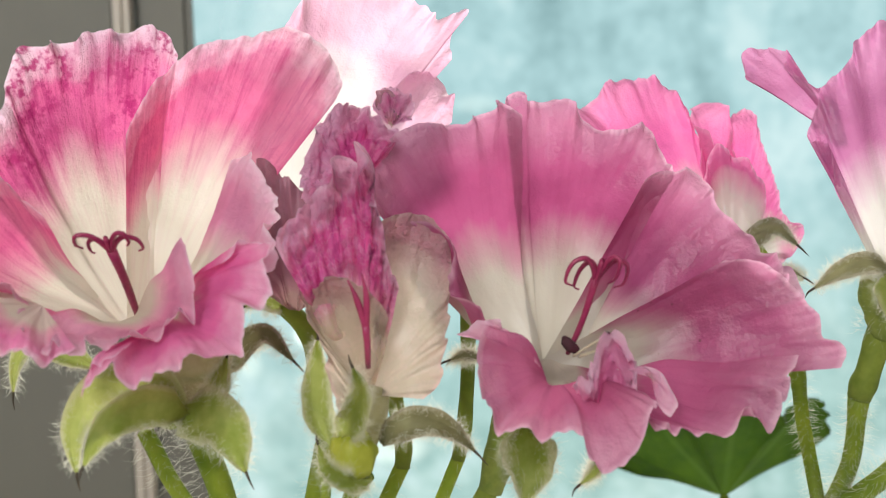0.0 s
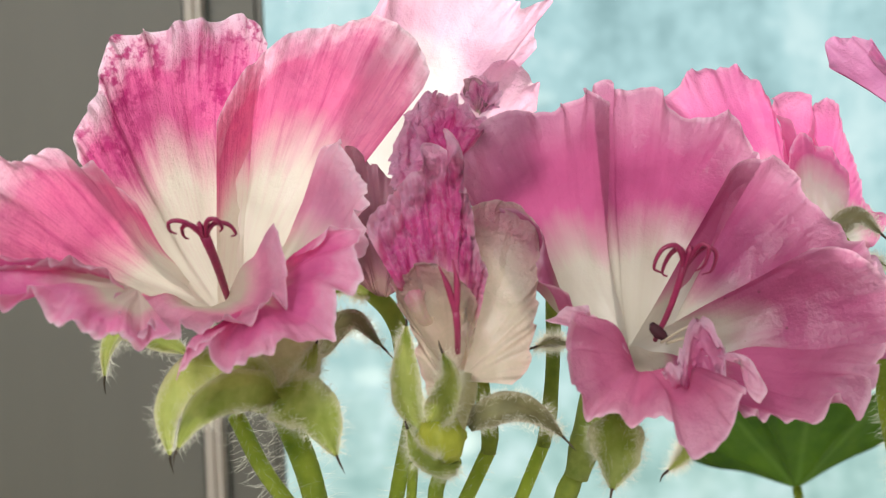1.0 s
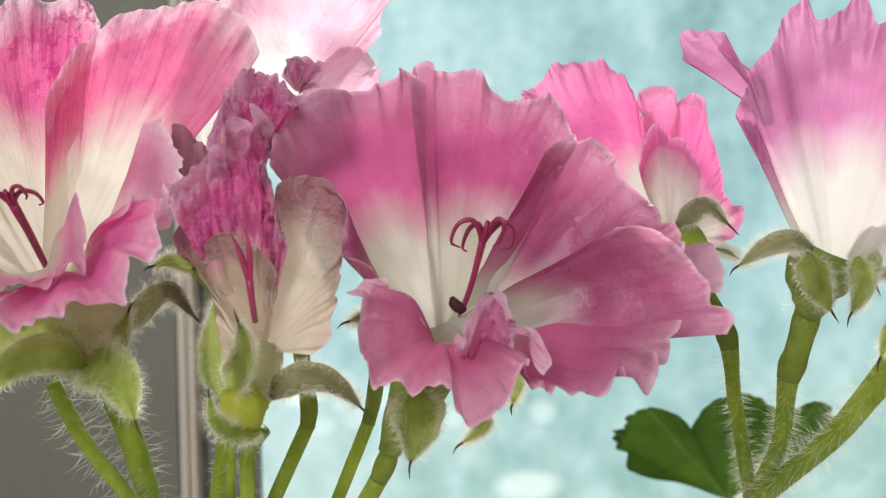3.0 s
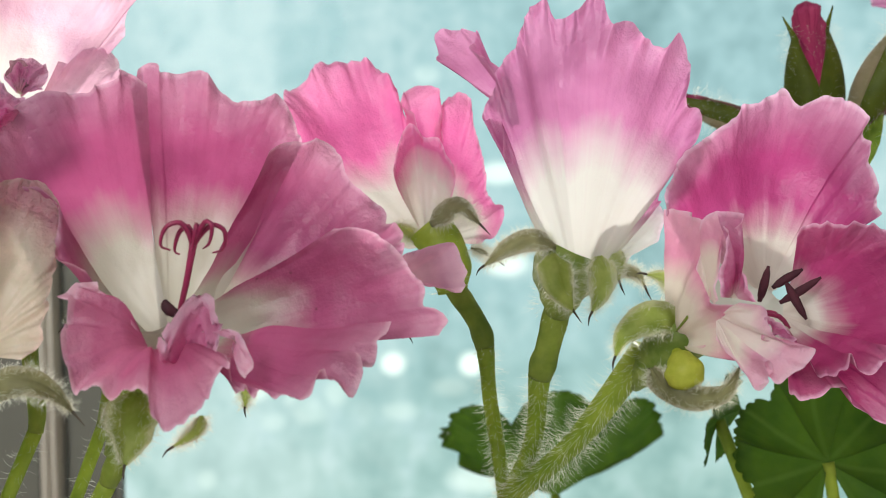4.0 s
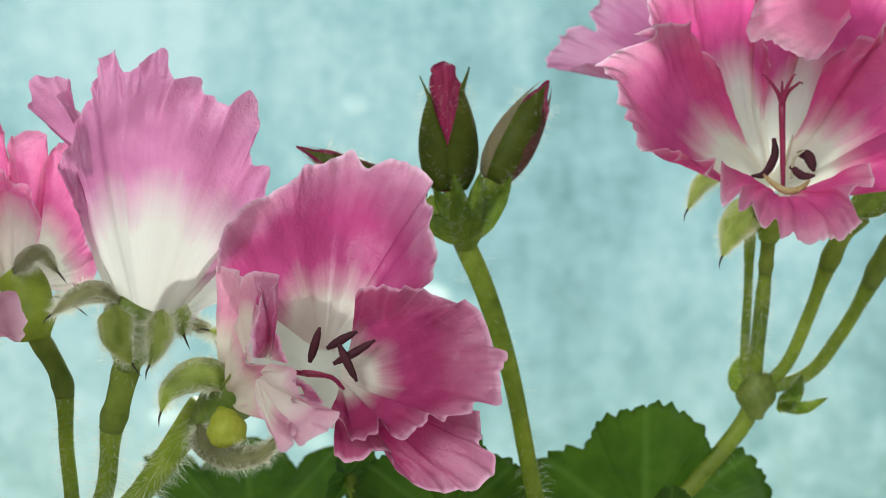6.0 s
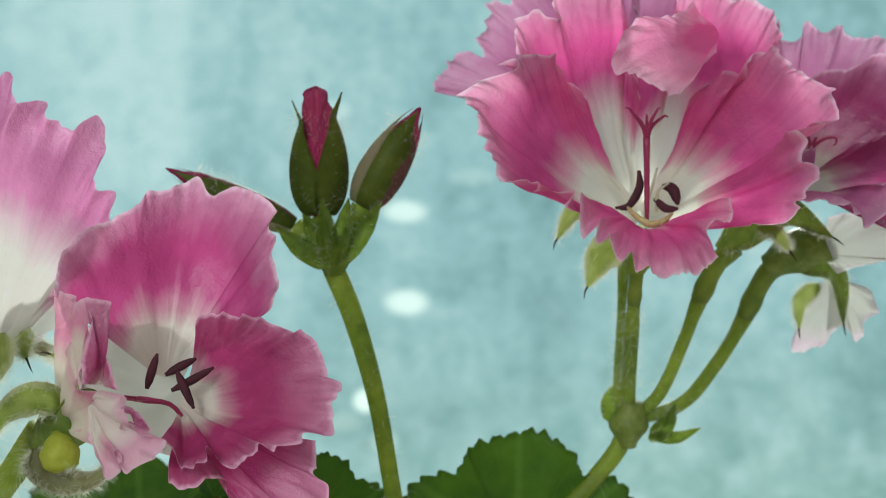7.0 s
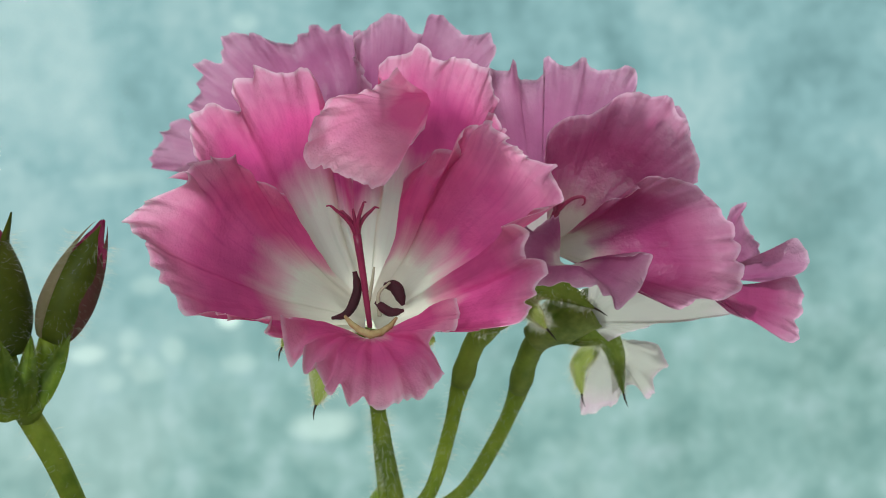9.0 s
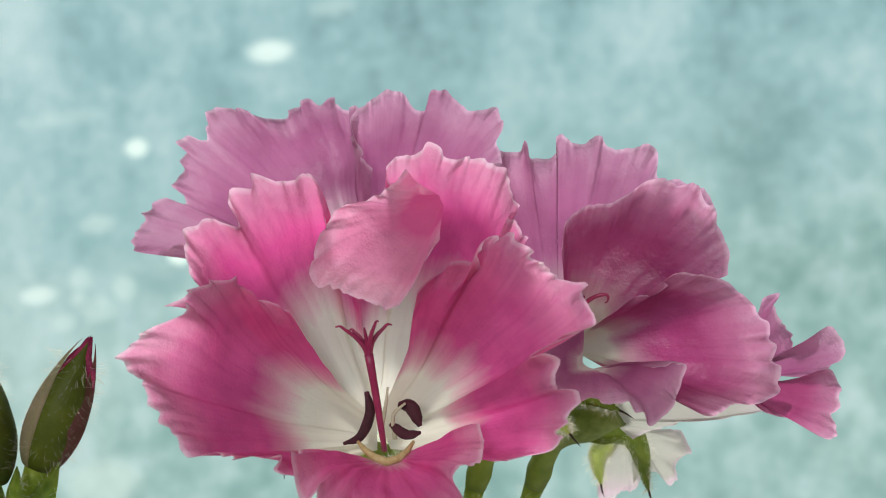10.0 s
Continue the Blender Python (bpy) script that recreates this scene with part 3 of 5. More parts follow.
def blade(parent, mat, base, tip, width, bow=(0, 0, 0), fold=0.25, name="sepal", label="", fuzz=420, via=None):
    """A pointed, folded little leaf from base to tip, bowed by the vector bow at its middle, or led through the points via."""
    b, t = Vector(base), Vector(tip)
    course = [b, *[Vector(p) for p in via], t] if via else [b, (b + t) / 2 + Vector(bow), t]
    COUNT[0] += 1
    n, m = 24, 10
    frames = []
    for i in range(n + 1):
        s = i / n
        c = spline(course, s)
        ahead = (spline(course, min(1, s + 0.03)) - spline(course, max(0, s - 0.03))).normalized()
        side = ahead.cross(Vector((0.15, -1, 0.25))).normalized()
        face = side.cross(ahead).normalized()
        if face.y > 0:
            face = -face
        w = width * 0.5 * (math.sin(math.pi * min(1, 0.16 + 0.84 * s) ** 0.85) ** 0.9 + 0.02) * min(1.0, 0.4 + 3.5 * s)
        frames.append((c, ahead, side, face, w))
    bm = bmesh.new()
    layer = bm.loops.layers.uv.new("UVMap")
    rows, spot = [], {}
    for i, (c, ahead, side, face, w) in enumerate(frames):
        s, row = i / n, []
        for j in range(m + 1):
            x = 2 * j / m - 1
            wob = noise.noise((s * 4, x * 2, COUNT[0] * 3.1)) * width * 0.09
            rib = 0.10 * width * math.exp(-(x / 0.16) ** 2) * (1 - s)
            row.append(bm.verts.new((c + side * x * w * (1 + 0.12 * noise.noise((s * 7, x, COUNT[0] * 1.7))) + face * (-fold * w * (1 - abs(x) ** 1.5) + wob + rib)) * CM))
            spot[row[-1]] = (s, abs(x) + 0.35 * max(0.0, s - 0.7))
        rows.append(row)
    for a, c in zip(rows, rows[1:]):
        for j in range(m):
            f = bm.faces.new((a[j], a[j + 1], c[j + 1], c[j]))
            for loop in f.loops:
                loop[layer].uv = spot[loop.vert]
    bmesh.ops.solidify(bm, geom=bm.faces[:], thickness=0.00025)
    rnd = random.Random(COUNT[0])
    tufts = []
    for _ in range(int(fuzz * 1.7)):
        c, ahead, side, face, w = frames[rnd.randint(1, n - 1)]
        x = rnd.choice((-1, 1)) * rnd.random() ** 0.3
        c = c + ahead * rnd.uniform(-0.03, 0.03)
        tufts.append((c + side * x * w, (side * x * rnd.uniform(0.4, 1) + face * rnd.uniform(-0.5, 0.8) + ahead * rnd.uniform(-0.7, 1.0)).normalized(), rnd.uniform(0.03, 0.19)))
    ob = part(name, bm, mat, parent, label)
    if fuzz:
        hair_mesh(ob, tufts)
    if name == "sepal":
        ahead = (t - spline(course, 0.9)).normalized()
        part("awn", tube(bmesh.new(), [t - ahead * 0.03, t + ahead * 0.07, t + ahead * 0.15 + Vector((0.02, 0, -0.03))], [0.018, 0.013, 0.004], 6, 6), AWN, ob, "dark bristle tip")
    return ob


def hair_mesh(parent, tufts):
    """Fine pale tapered hairs, each from a foot along a way."""
    verts, faces = [], []
    for foot, way, length in tufts:
        w = way.cross(Vector((0.1, -1, 0.1))).normalized() * 0.0014
        tip, k = foot + way * length, len(verts)
        mid = (foot + tip) / 2 + way.orthogonal().normalized() * length * 0.14
        verts += [tuple(q * CM) for q in (foot - w, foot + w, mid + w * 0.7, mid - w * 0.7, tip)]
        faces += [(k, k + 1, k + 2, k + 3), (k + 3, k + 2, k + 4)]
    me = bpy.data.meshes.new("hairs")
    me.from_pydata(verts, [], faces)
    me.materials.append(HAIR)
    ob = new("hairs", me)
    ob.parent = parent
    ob.matrix_parent_inverse = parent.matrix_world.inverted()
    return tagged(ob, "fine pale hairs", kind="stuff")


def hairs(parent, points, radius, count, length, seed):
    """Fine pale hairs that stand off a stem."""
    rnd = random.Random(seed)
    tufts = []
    for _ in range(count):
        s = rnd.random()
        c, ahead = spline(points, s), (spline(points, min(1, s + 0.01)) - spline(points, max(0, s - 0.01))).normalized()
        out = (Matrix.Rotation(rnd.uniform(0, 2 * math.pi), 3, ahead) @ ahead.orthogonal().normalized()).normalized()
        tufts.append((c + out * radius * 0.85, (out + ahead * rnd.uniform(-0.5, 0.5) + Vector((0, 0, -0.12))).normalized(), length * rnd.uniform(0.4, 1.15)))
    return hair_mesh(parent, tufts)


def stalk(parent, points, radii, name="pedicel", mat=None, hairy=0, hair=0.18, label="", spur=0.0):
    """A stem. spur: the length of its dark thicker upper piece, which ends in a knuckle."""
    if points[-1][2] == LOW and len(points) > 3:
        a, b = Vector(points[-4]), Vector(points[-3])
        points = [*points[:-2], b + (b - a).normalized() * 1.6, Vector(points[-2]) + Vector((0, 0, -2.5)), points[-1]]
        radii = [*radii[:-1], radii[-1], radii[-1]]
    if spur:
        r = radii[0]
        spur /= sum((Vector(q) - Vector(p)).length for p, q in zip(points, points[1:]))
        upper = [spline(points, spur * k / 6) for k in range(7)]
        part("spur", tube(bmesh.new(), upper, [r * 0.95, r * 1.0, r * 0.92, r * 0.9, r * 1.02, r * 0.86], 12, 24), SPUR, parent, "dark green upper piece of the stalk")
        points = [spline(points, spur * 0.96 + (1 - spur * 0.96) * k / 12) for k in range(13)]
        radii = [r * 0.84, *[radii[-1]] * 5]
    ob = part(name, tube(bmesh.new(), points, radii), mat or STEM, parent, label)
    if hairy:
        COUNT[0] += 1
        hairs(parent, points, sum(radii) / len(radii), int(hairy * 3.4), hair * 1.2, COUNT[0])
    return ob


def cup(parent, points, radii, mat=None, hairy=0):
    """The green calyx cup below the petals."""
    ob = part("calyx", tube(bmesh.new(), points, radii, 16, 14), mat or CALYX, parent)
    if hairy:
        COUNT[0] += 1
        hairs(parent, points, max(radii) * 0.8, hairy, 0.16, COUNT[0])
    return ob


def pistil(parent, points, arms, curl, spread, thick=0.045):
    """A crimson style with curled stigma arms at its tip."""
    st = part("pistil", tube(bmesh.new(), points, [thick * 0.8, thick, thick * 1.1, thick * 1.3]), STYLE, parent, "crimson style")
    top = Vector(points[-1])
    ahead = (top - Vector(points[-2])).normalized()
    for k in range(arms):
        a = (k / (arms - 1) - 0.5) if arms > 1 else 0
        out = Vector((math.sin(a * spread), 0.35 * ((k * 2) % 3 - 1) - 0.1, 0.12 * math.cos(k * 2.1)))
        pts = [top - ahead * 0.05, top + ahead * 0.11 + out * 0.06, top + ahead * 0.23 + out * 0.17,
               top + ahead * (0.29 - 0.10 * curl) + out * 0.30, top + ahead * (0.29 - 0.28 * curl) + out * (0.36 - 0.03 * curl),
               top + ahead * (0.27 - 0.30 * curl) + out * (0.40 - 0.14 * curl)]
        part("stigma", tube(bmesh.new(), pts, [0.034, 0.034, 0.03, 0.026, 0.02, 0.01], 7, 18), STYLE, st)
    return st


def anther(parent, points, r=0.06):
    return part("anther", tube(bmesh.new(), points, [r * 0.5, r, r * 1.1, r * 0.9, r * 0.35], 9, 14), ANTHER, parent, "dark maroon anther")


# ---- the setting ----
def box(name, lo, hi, mat, label="", bevel=0.0):
    bm = bmesh.new()
    bmesh.ops.create_cube(bm, size=1.0)
    for v in bm.verts:
        v.co = Vector([lo[i] if v.co[i] < 0 else hi[i] for i in range(3)])
    if bevel:
        bmesh.ops.bevel(bm, geom=bm.edges[:], offset=bevel, segments=2, affect="EDGES")
    ob = part(name, bm, mat, None, label, smooth=False)
    return tagged(ob, label, kind="structure")


WX0, WX1, WZ0, WZ1, WY = -0.0737, 1.05, -0.30, 0.95, 0.245
box("floor", (-1.3, -2.2, -1.0), (1.3, WY + 0.1, -0.9), FLOOR, "brown wooden floor of the room")
box("ceiling", (-1.3, -2.2, 1.5), (1.3, WY + 0.1, 1.6), WALL, "white plaster ceiling")
box("wall_west", (-1.4, -2.2, -0.9), (-1.3, WY + 0.1, 1.5), WALL, "white plaster side wall")
box("wall_east", (1.3, -2.2, -0.9), (1.4, WY + 0.1, 1.5), WALL, "white plaster side wall")
# Unseen wall; its opening is invented to hold the fill lamp.
for lo, hi in (((-1.3, -2.3, -0.9), (1.3, -2.2, -0.25)), ((-1.3, -2.3, 1.15), (1.3, -2.2, 1.5)), ((-1.3, -2.3, -0.25), (-0.8, -2.2, 1.15)), ((1.0, -2.3, -0.25), (1.3, -2.2, 1.15))):
    box("wall_south", lo, hi, WALL, "white plaster wall round an opening")
for lo, hi in (((-1.3, WY, -0.9), (1.3, WY + 0.1, WZ0)), ((-1.3, WY, WZ1), (1.3, WY + 0.1, 1.5)), ((WX1, WY, WZ0), (1.3, WY + 0.1, WZ1)), ((-1.3, WY, WZ0), (-0.30, WY + 0.1, WZ1))):
    box("wall_north", lo, hi, WALL, "white plaster wall round the window")
sill = box("window_sill", (-0.6, -0.14, -0.20), (0.9, WY - 0.004, -0.17), SILL, "pale painted window sill", 0.004)

win = tagged(new("window_1"), "large window with a wide dark painted frame", kind="structure")
def window_part(name, lo, hi, mat, label="", bevel=0.002):
    bm = bmesh.new()
    bmesh.ops.create_cube(bm, size=1.0)
    for v in bm.verts:
        v.co = Vector([lo[i] if v.co[i] < 0 else hi[i] for i in range(3)])
    bmesh.ops.bevel(bm, geom=bm.edges[:], offset=bevel, segments=2, affect="EDGES")
    return part(name, bm, mat, win, label, smooth=False)
window_part("jamb", (-0.298, WY - 0.0012, WZ0), (-0.1562, WY + 0.09, WZ1), FRAME, bevel=0.0005)
window_part("jamb", (-0.156, WY - 0.002, WZ0), (-0.0950, WY + 0.09, WZ1), FRAME, bevel=0.0006)
window_part("bead", (-0.0945, WY - 0.006, WZ0), (-0.0900, WY + 0.06, WZ1), BEAD, "pale metal bead of the frame")
window_part("sash", (-0.0895, WY + 0.002, WZ0), (WX0, WY + 0.010, WZ1), FRAME)
window_part("sash", (WX0, WY + 0.002, WZ0), (WX1 - 0.002, WY + 0.05, WZ0 + 0.05), FRAME)
window_part("sash", (WX0, WY + 0.002, WZ1 - 0.05), (WX1 - 0.002, WY + 0.05, WZ1), FRAME)
window_part("sash", (WX1 - 0.05, WY + 0.003, WZ0 + 0.051), (WX1, WY + 0.05, WZ1 - 0.051), FRAME)
pane = window_part("pane", (WX0 - 0.008, WY + 0.024, WZ0 + 0.05), (WX1 - 0.05, WY + 0.028, WZ1 - 0.05), GLASS, "clear glass pane", 0.0005)
pane.visible_shadow = False

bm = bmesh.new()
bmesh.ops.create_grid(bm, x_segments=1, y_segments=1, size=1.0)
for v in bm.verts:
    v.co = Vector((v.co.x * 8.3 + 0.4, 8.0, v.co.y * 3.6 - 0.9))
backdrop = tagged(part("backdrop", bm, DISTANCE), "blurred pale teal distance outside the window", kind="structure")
bm = bmesh.new()
bmesh.ops.create_grid(bm, x_segments=1, y_segments=1, size=1.0)
for v in bm.verts:
    v.co = Vector((v.co.x * 60, v.co.y * 60, -1.7))
tagged(part("ground", bm, GRASS), "dull green ground outside", kind="structure")


# ---- the flowers ----

flower_a = flower("large pink geranium flower with white throat and dark veins", (-3.63, -4.7, -0.11), 0.85)
petal(flower_a, PK_A, .58, -.35, 0.07, (-3.63, -4.7, -0.11),
      [(-5.11, -5.45, 1.66), (-5.1, -5.5, 1.92), (-4.9, -5.45, 2.3), (-4.82, -5.38, 2.43), (-4.84, -5.3, 2.65), (-4.72, -5.2, 3.0), (-4.56, -5.1, 3.08), (-4.23, -4.9, 3.13), (-3.98, -4.7, 3.27), (-3.77, -4.6, 3.32), (-3.56, -4.5, 3.3), (-3.46, -4.45, 3.37), (-3.22, -4.4, 3.23), (-3.08, -4.35, 2.99)])
petal(flower_a, PK_B, .58, -.35, 0.07, (-3.57, -4.72, -0.11),
      [(-3.66, -4.75, 2.05), (-3.49, -4.6, 2.45), (-3.15, -4.45, 2.88), (-2.98, -4.4, 3.0), (-2.53, -4.3, 3.16), (-2.13, -4.25, 3.23), (-1.84, -4.2, 3.3), (-1.62, -4.15, 3.19), (-1.37, -4.1, 3.01), (-1.22, -4.15, 2.6), (-1.3, -4.2, 2.38)])
petal(flower_a, PK_R, .62, -.25, 0.07, (-3.5, -4.7, -0.11),
      [(-2.5, -4.8, 1.69), (-2.27, -4.8, 1.8), (-2.18, -4.9, 1.63), (-2.04, -5.1, 1.35), (-2.01, -5.3, 1.02), (-2.08, -5.4, 0.89), (-1.94, -5.6, 0.68), (-2.05, -5.75, 0.54), (-2.28, -5.8, 0.34)])
petal(flower_a, PK_M, .16, .12, 0.075, (-3.16, -5.4, -0.04),
      [(-2.47, -5.9, 0.47), (-2.25, -5.9, 0.69), (-2.01, -5.9, 0.71), (-1.9, -6.0, 0.6), (-2.02, -6.1, 0.48), (-2.0, -6.2, 0.25), (-2.16, -6.4, 0.02), (-2.2, -6.6, -0.27), (-2.26, -6.7, -0.5), (-2.41, -6.8, -0.54), (-2.64, -6.85, -0.47), (-2.85, -6.9, -0.45), (-2.96, -6.95, -0.57), (-3.15, -7.0, -0.7), (-3.39, -7.05, -0.7), (-3.46, -7.05, -0.52), (-3.83, -7.1, -0.72), (-3.7, -7.0, -0.54), (-3.34, -6.9, -0.37)])
petal(flower_a, PK_R, .45, .10, 0.12, (-3.71, -5, -0.05),
      [(-2.86, -6.2, 0.8), (-2.76, -6.3, 0.41), (-2.76, -6.4, -0.02), (-3.06, -6.6, -0.25), (-3.84, -6.9, -0.35), (-4.23, -7, -0.26), (-4.46, -7, 0.04), (-4.42, -6.9, 0.13)])
petal(flower_a, PK_B, .40, -.20, 0.085, (-3.81, -4.8, -0.04),
      [(-4.51, -5.3, 1.2), (-4.82, -5.45, 1.48), (-5.07, -5.6, 1.6), (-5.28, -5.8, 1.75), (-5.53, -6.0, 1.74), (-5.86, -6.2, 1.59), (-6.08, -6.5, 1.35), (-6.24, -6.7, 1.13), (-6.21, -6.9, 0.85), (-5.97, -7.0, 0.62), (-5.49, -7.1, 0.6), (-5.18, -7.15, 0.48), (-4.76, -7.15, 0.46), (-4.54, -7.1, 0.36), (-4.39, -7.0, 0.21)])
petal(flower_a, PK_M, .30, .05, 0.11, (-4.31, -6.6, 0.17),
      [(-5.25, -7.1, 0.5), (-5.95, -7, 0.5), (-6.41, -6.9, 0.44), (-6.38, -7, 0.08), (-5.84, -7.2, -0.06), (-5.5, -7.3, 0.11), (-5.06, -7.4, 0.1), (-4.83, -7.4, -0.16), (-4.46, -7.3, -0.3), (-3.82, -7, -0.34)])

flower_s = flower("backlit pale pink and white geranium flower", (-1.99, -3, 1.02), 1.1)
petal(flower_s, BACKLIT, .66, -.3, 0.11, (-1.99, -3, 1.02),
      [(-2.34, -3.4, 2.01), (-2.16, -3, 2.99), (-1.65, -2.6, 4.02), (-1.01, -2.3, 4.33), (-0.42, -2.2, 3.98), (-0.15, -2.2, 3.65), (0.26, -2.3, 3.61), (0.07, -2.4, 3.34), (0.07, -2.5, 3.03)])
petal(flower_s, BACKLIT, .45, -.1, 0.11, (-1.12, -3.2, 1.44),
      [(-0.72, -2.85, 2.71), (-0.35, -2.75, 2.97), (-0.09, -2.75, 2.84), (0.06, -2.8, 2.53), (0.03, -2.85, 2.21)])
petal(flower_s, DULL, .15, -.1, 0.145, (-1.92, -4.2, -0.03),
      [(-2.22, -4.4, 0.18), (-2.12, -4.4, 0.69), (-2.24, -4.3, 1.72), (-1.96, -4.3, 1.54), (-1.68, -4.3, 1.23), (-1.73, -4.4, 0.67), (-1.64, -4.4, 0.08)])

flower_b = flower("withered magenta and cream geranium flower, shrivelled", (-1.09, -5.3, -0.87), 0.6)
petal(flower_b, WIT, .47, .12, .24, (-1.09, -5.3, -0.87),
      [(-1.89, -6, 0.61), (-1.85, -6, 0.76), (-1.63, -5.9, 1.02), (-1.35, -5.85, 1.23), (-1.19, -5.75, 1.53), (-0.94, -5.7, 1.55), (-0.81, -5.7, 1.42), (-0.87, -5.7, 1.15), (-0.77, -5.75, 0.83), (-0.72, -5.8, 0.46), (-0.62, -5.85, 0.09)])
petal(flower_b, WILT, .97, .08, .10, (-1.1, -5.3, -1),
      [(-1.35, -5.7, -1.15), (-1.44, -5.85, -0.47), (-1.68, -5.9, 0.03), (-1.61, -5.88, 0.21), (-1.25, -5.86, 0.31), (-0.84, -5.8, 0.04), (-0.76, -5.7, -0.2)])
petal(flower_b, WILT, .80, .08, .05, (-1, -5.3, -0.96),
      [(-0.87, -5.5, -0.32), (-0.76, -5.42, 0.2), (-0.82, -5.28, 0.86), (-0.36, -5.2, 0.93), (-0.07, -5.2, 0.64), (-0.1, -5.3, 0.01), (-0.17, -5.4, -0.48), (-0.25, -5.45, -0.91), (-0.45, -5.5, -1.09)])
petal(flower_b, WIT, .05, .1, .20, (-1.05, -5, 1.34),
      [(-1.34, -5.1, 1.06), (-1.46, -5.1, 1.28), (-1.63, -5.1, 1.4), (-1.66, -5.1, 1.59), (-1.53, -5, 1.82), (-1.4, -4.9, 2.08), (-1.14, -4.8, 2.2), (-0.95, -4.7, 2.24), (-0.77, -4.7, 2), (-0.58, -4.7, 1.89), (-0.72, -4.8, 1.6)])
petal(flower_b, WIT, .05, .1, .13, (-0.67, -4.6, 2),
      [(-0.88, -4.5, 2.16), (-0.85, -4.45, 2.37), (-0.72, -4.4, 2.5), (-0.57, -4.35, 2.45), (-0.43, -4.35, 2.41), (-0.39, -4.4, 2.24), (-0.42, -4.5, 2.03)])
# Added brown patch in front, standing in for the tuft's dark hollow.
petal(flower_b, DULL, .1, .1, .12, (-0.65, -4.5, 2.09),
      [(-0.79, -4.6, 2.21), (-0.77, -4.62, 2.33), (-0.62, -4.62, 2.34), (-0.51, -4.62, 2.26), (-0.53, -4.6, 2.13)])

flower_c = flower("large mauve-pink geranium flower with white throat", (0.68, -4.3, -0.93), 0.85)
petal(flower_c, PK_C, .50, -.30, 0.07, (0.86, -4.32, -0.93),
      [(0.25, -5.3, -0.12), (-0.02, -5.35, 0.01), (-0.07, -5.35, 0.33), (-0.08, -5.3, 0.64), (-0.27, -5.25, 0.85), (-0.55, -5.2, 0.86), (-0.77, -5.2, 0.9), (-0.89, -5.15, 1.12), (-0.88, -5.1, 1.35), (-0.81, -5.0, 1.68), (-0.71, -4.95, 1.82), (-0.48, -4.9, 1.93), (-0.25, -4.85, 1.97), (0.27, -4.8, 2.0), (0.48, -4.75, 2.09), (0.67, -4.7, 2.17), (0.84, -4.62, 2.05)])
petal(flower_c, PK_C, .56, -.30, 0.07, (1.01, -4.2, -0.94),
      [(0.66, -4.45, 2.05), (0.68, -4.42, 2.2), (0.75, -4.35, 2.32), (0.88, -4.3, 2.36), (0.93, -4.25, 2.2), (1.11, -4.2, 2.17), (1.28, -4.2, 2.25), (1.44, -4.2, 2.19), (1.6, -4.15, 2.02), (1.86, -4.1, 1.88), (2.05, -4.1, 1.82), (2.25, -4.1, 1.89), (2.43, -4.15, 1.7), (2.53, -4.2, 1.43), (2.55, -4.2, 1.28)])
petal(flower_c, PK_C, .42, -.26, 0.07, (1.03, -4.2, -0.94),
      [(2.2, -4.4, 1.22), (2.33, -4.35, 1.3), (2.5, -4.3, 1.32), (2.77, -4.2, 1.33), (2.92, -4.15, 1.24), (3.04, -4.1, 0.94), (3.23, -4.15, 0.73), (3.45, -4.25, 0.58), (3.57, -4.4, 0.3), (3.71, -4.5, 0.17), (3.72, -4.7, -0.08)])
petal(flower_c, PK_CS, .42, -.15, 0.07, (0.94, -4.3, -0.94),
      [(2.98, -4.86, 0.24), (3.34, -4.9, 0.21), (3.63, -4.9, 0.01), (3.82, -5.0, -0.26), (3.94, -5.05, -0.46), (3.98, -5.1, -0.65), (4.16, -5.15, -0.78), (4.11, -5.2, -1.03)])
petal(flower_c, PK_CS, .28, .10, 0.08, (1.04, -4.6, -1.01),
      [(3.63, -5.4, -0.86), (3.47, -5.6, -1.15), (3.3, -5.8, -1.37), (3.08, -5.95, -1.59), (2.96, -5.95, -1.52), (2.75, -6.0, -1.59), (2.45, -6.0, -1.59), (2.22, -6.0, -1.5), (1.99, -6.0, -1.37), (1.95, -5.9, -1.17)])
petal(flower_c, PK_C2, .06, .18, 0.05, (0.95, -5.3, -1.04),
      [(0.8, -5.4, -0.9), (0.66, -5.5, -0.61), (0.55, -5.6, -0.36), (0.49, -5.65, -0.25), (0.29, -5.7, -0.32), (0.19, -5.9, -0.69), (0.18, -6.1, -1.0), (0.33, -6.25, -1.31), (0.59, -6.3, -1.43), (0.76, -6.4, -1.56), (1.02, -6.45, -1.45), (1.17, -6.5, -1.47), (1.25, -6.6, -1.7), (1.39, -6.6, -1.84), (1.59, -6.6, -1.82), (1.79, -6.5, -1.6), (1.89, -6.35, -1.36), (1.99, -6.2, -1.25), (1.9, -5.9, -1.17)])
petal(flower_c, PK_P, .05, .05, 0.04, (0.45, -5.4, -0.45),
      [(0.43, -5.5, -0.26), (0.22, -5.5, -0.27), (0.08, -5.5, -0.37), (-0.06, -5.45, -0.41), (0.14, -5.45, -0.46), (0.33, -5.45, -0.54)])
petal(flower_c, PK_C, .78, -.02, .03, (0.97, -4.45, -0.75),
      [(0.52, -4.9, -0.84), (0.73, -5.15, -1.14), (1.09, -5.25, -1.26), (1.43, -5.2, -1.16), (1.48, -4.9, -0.92)])
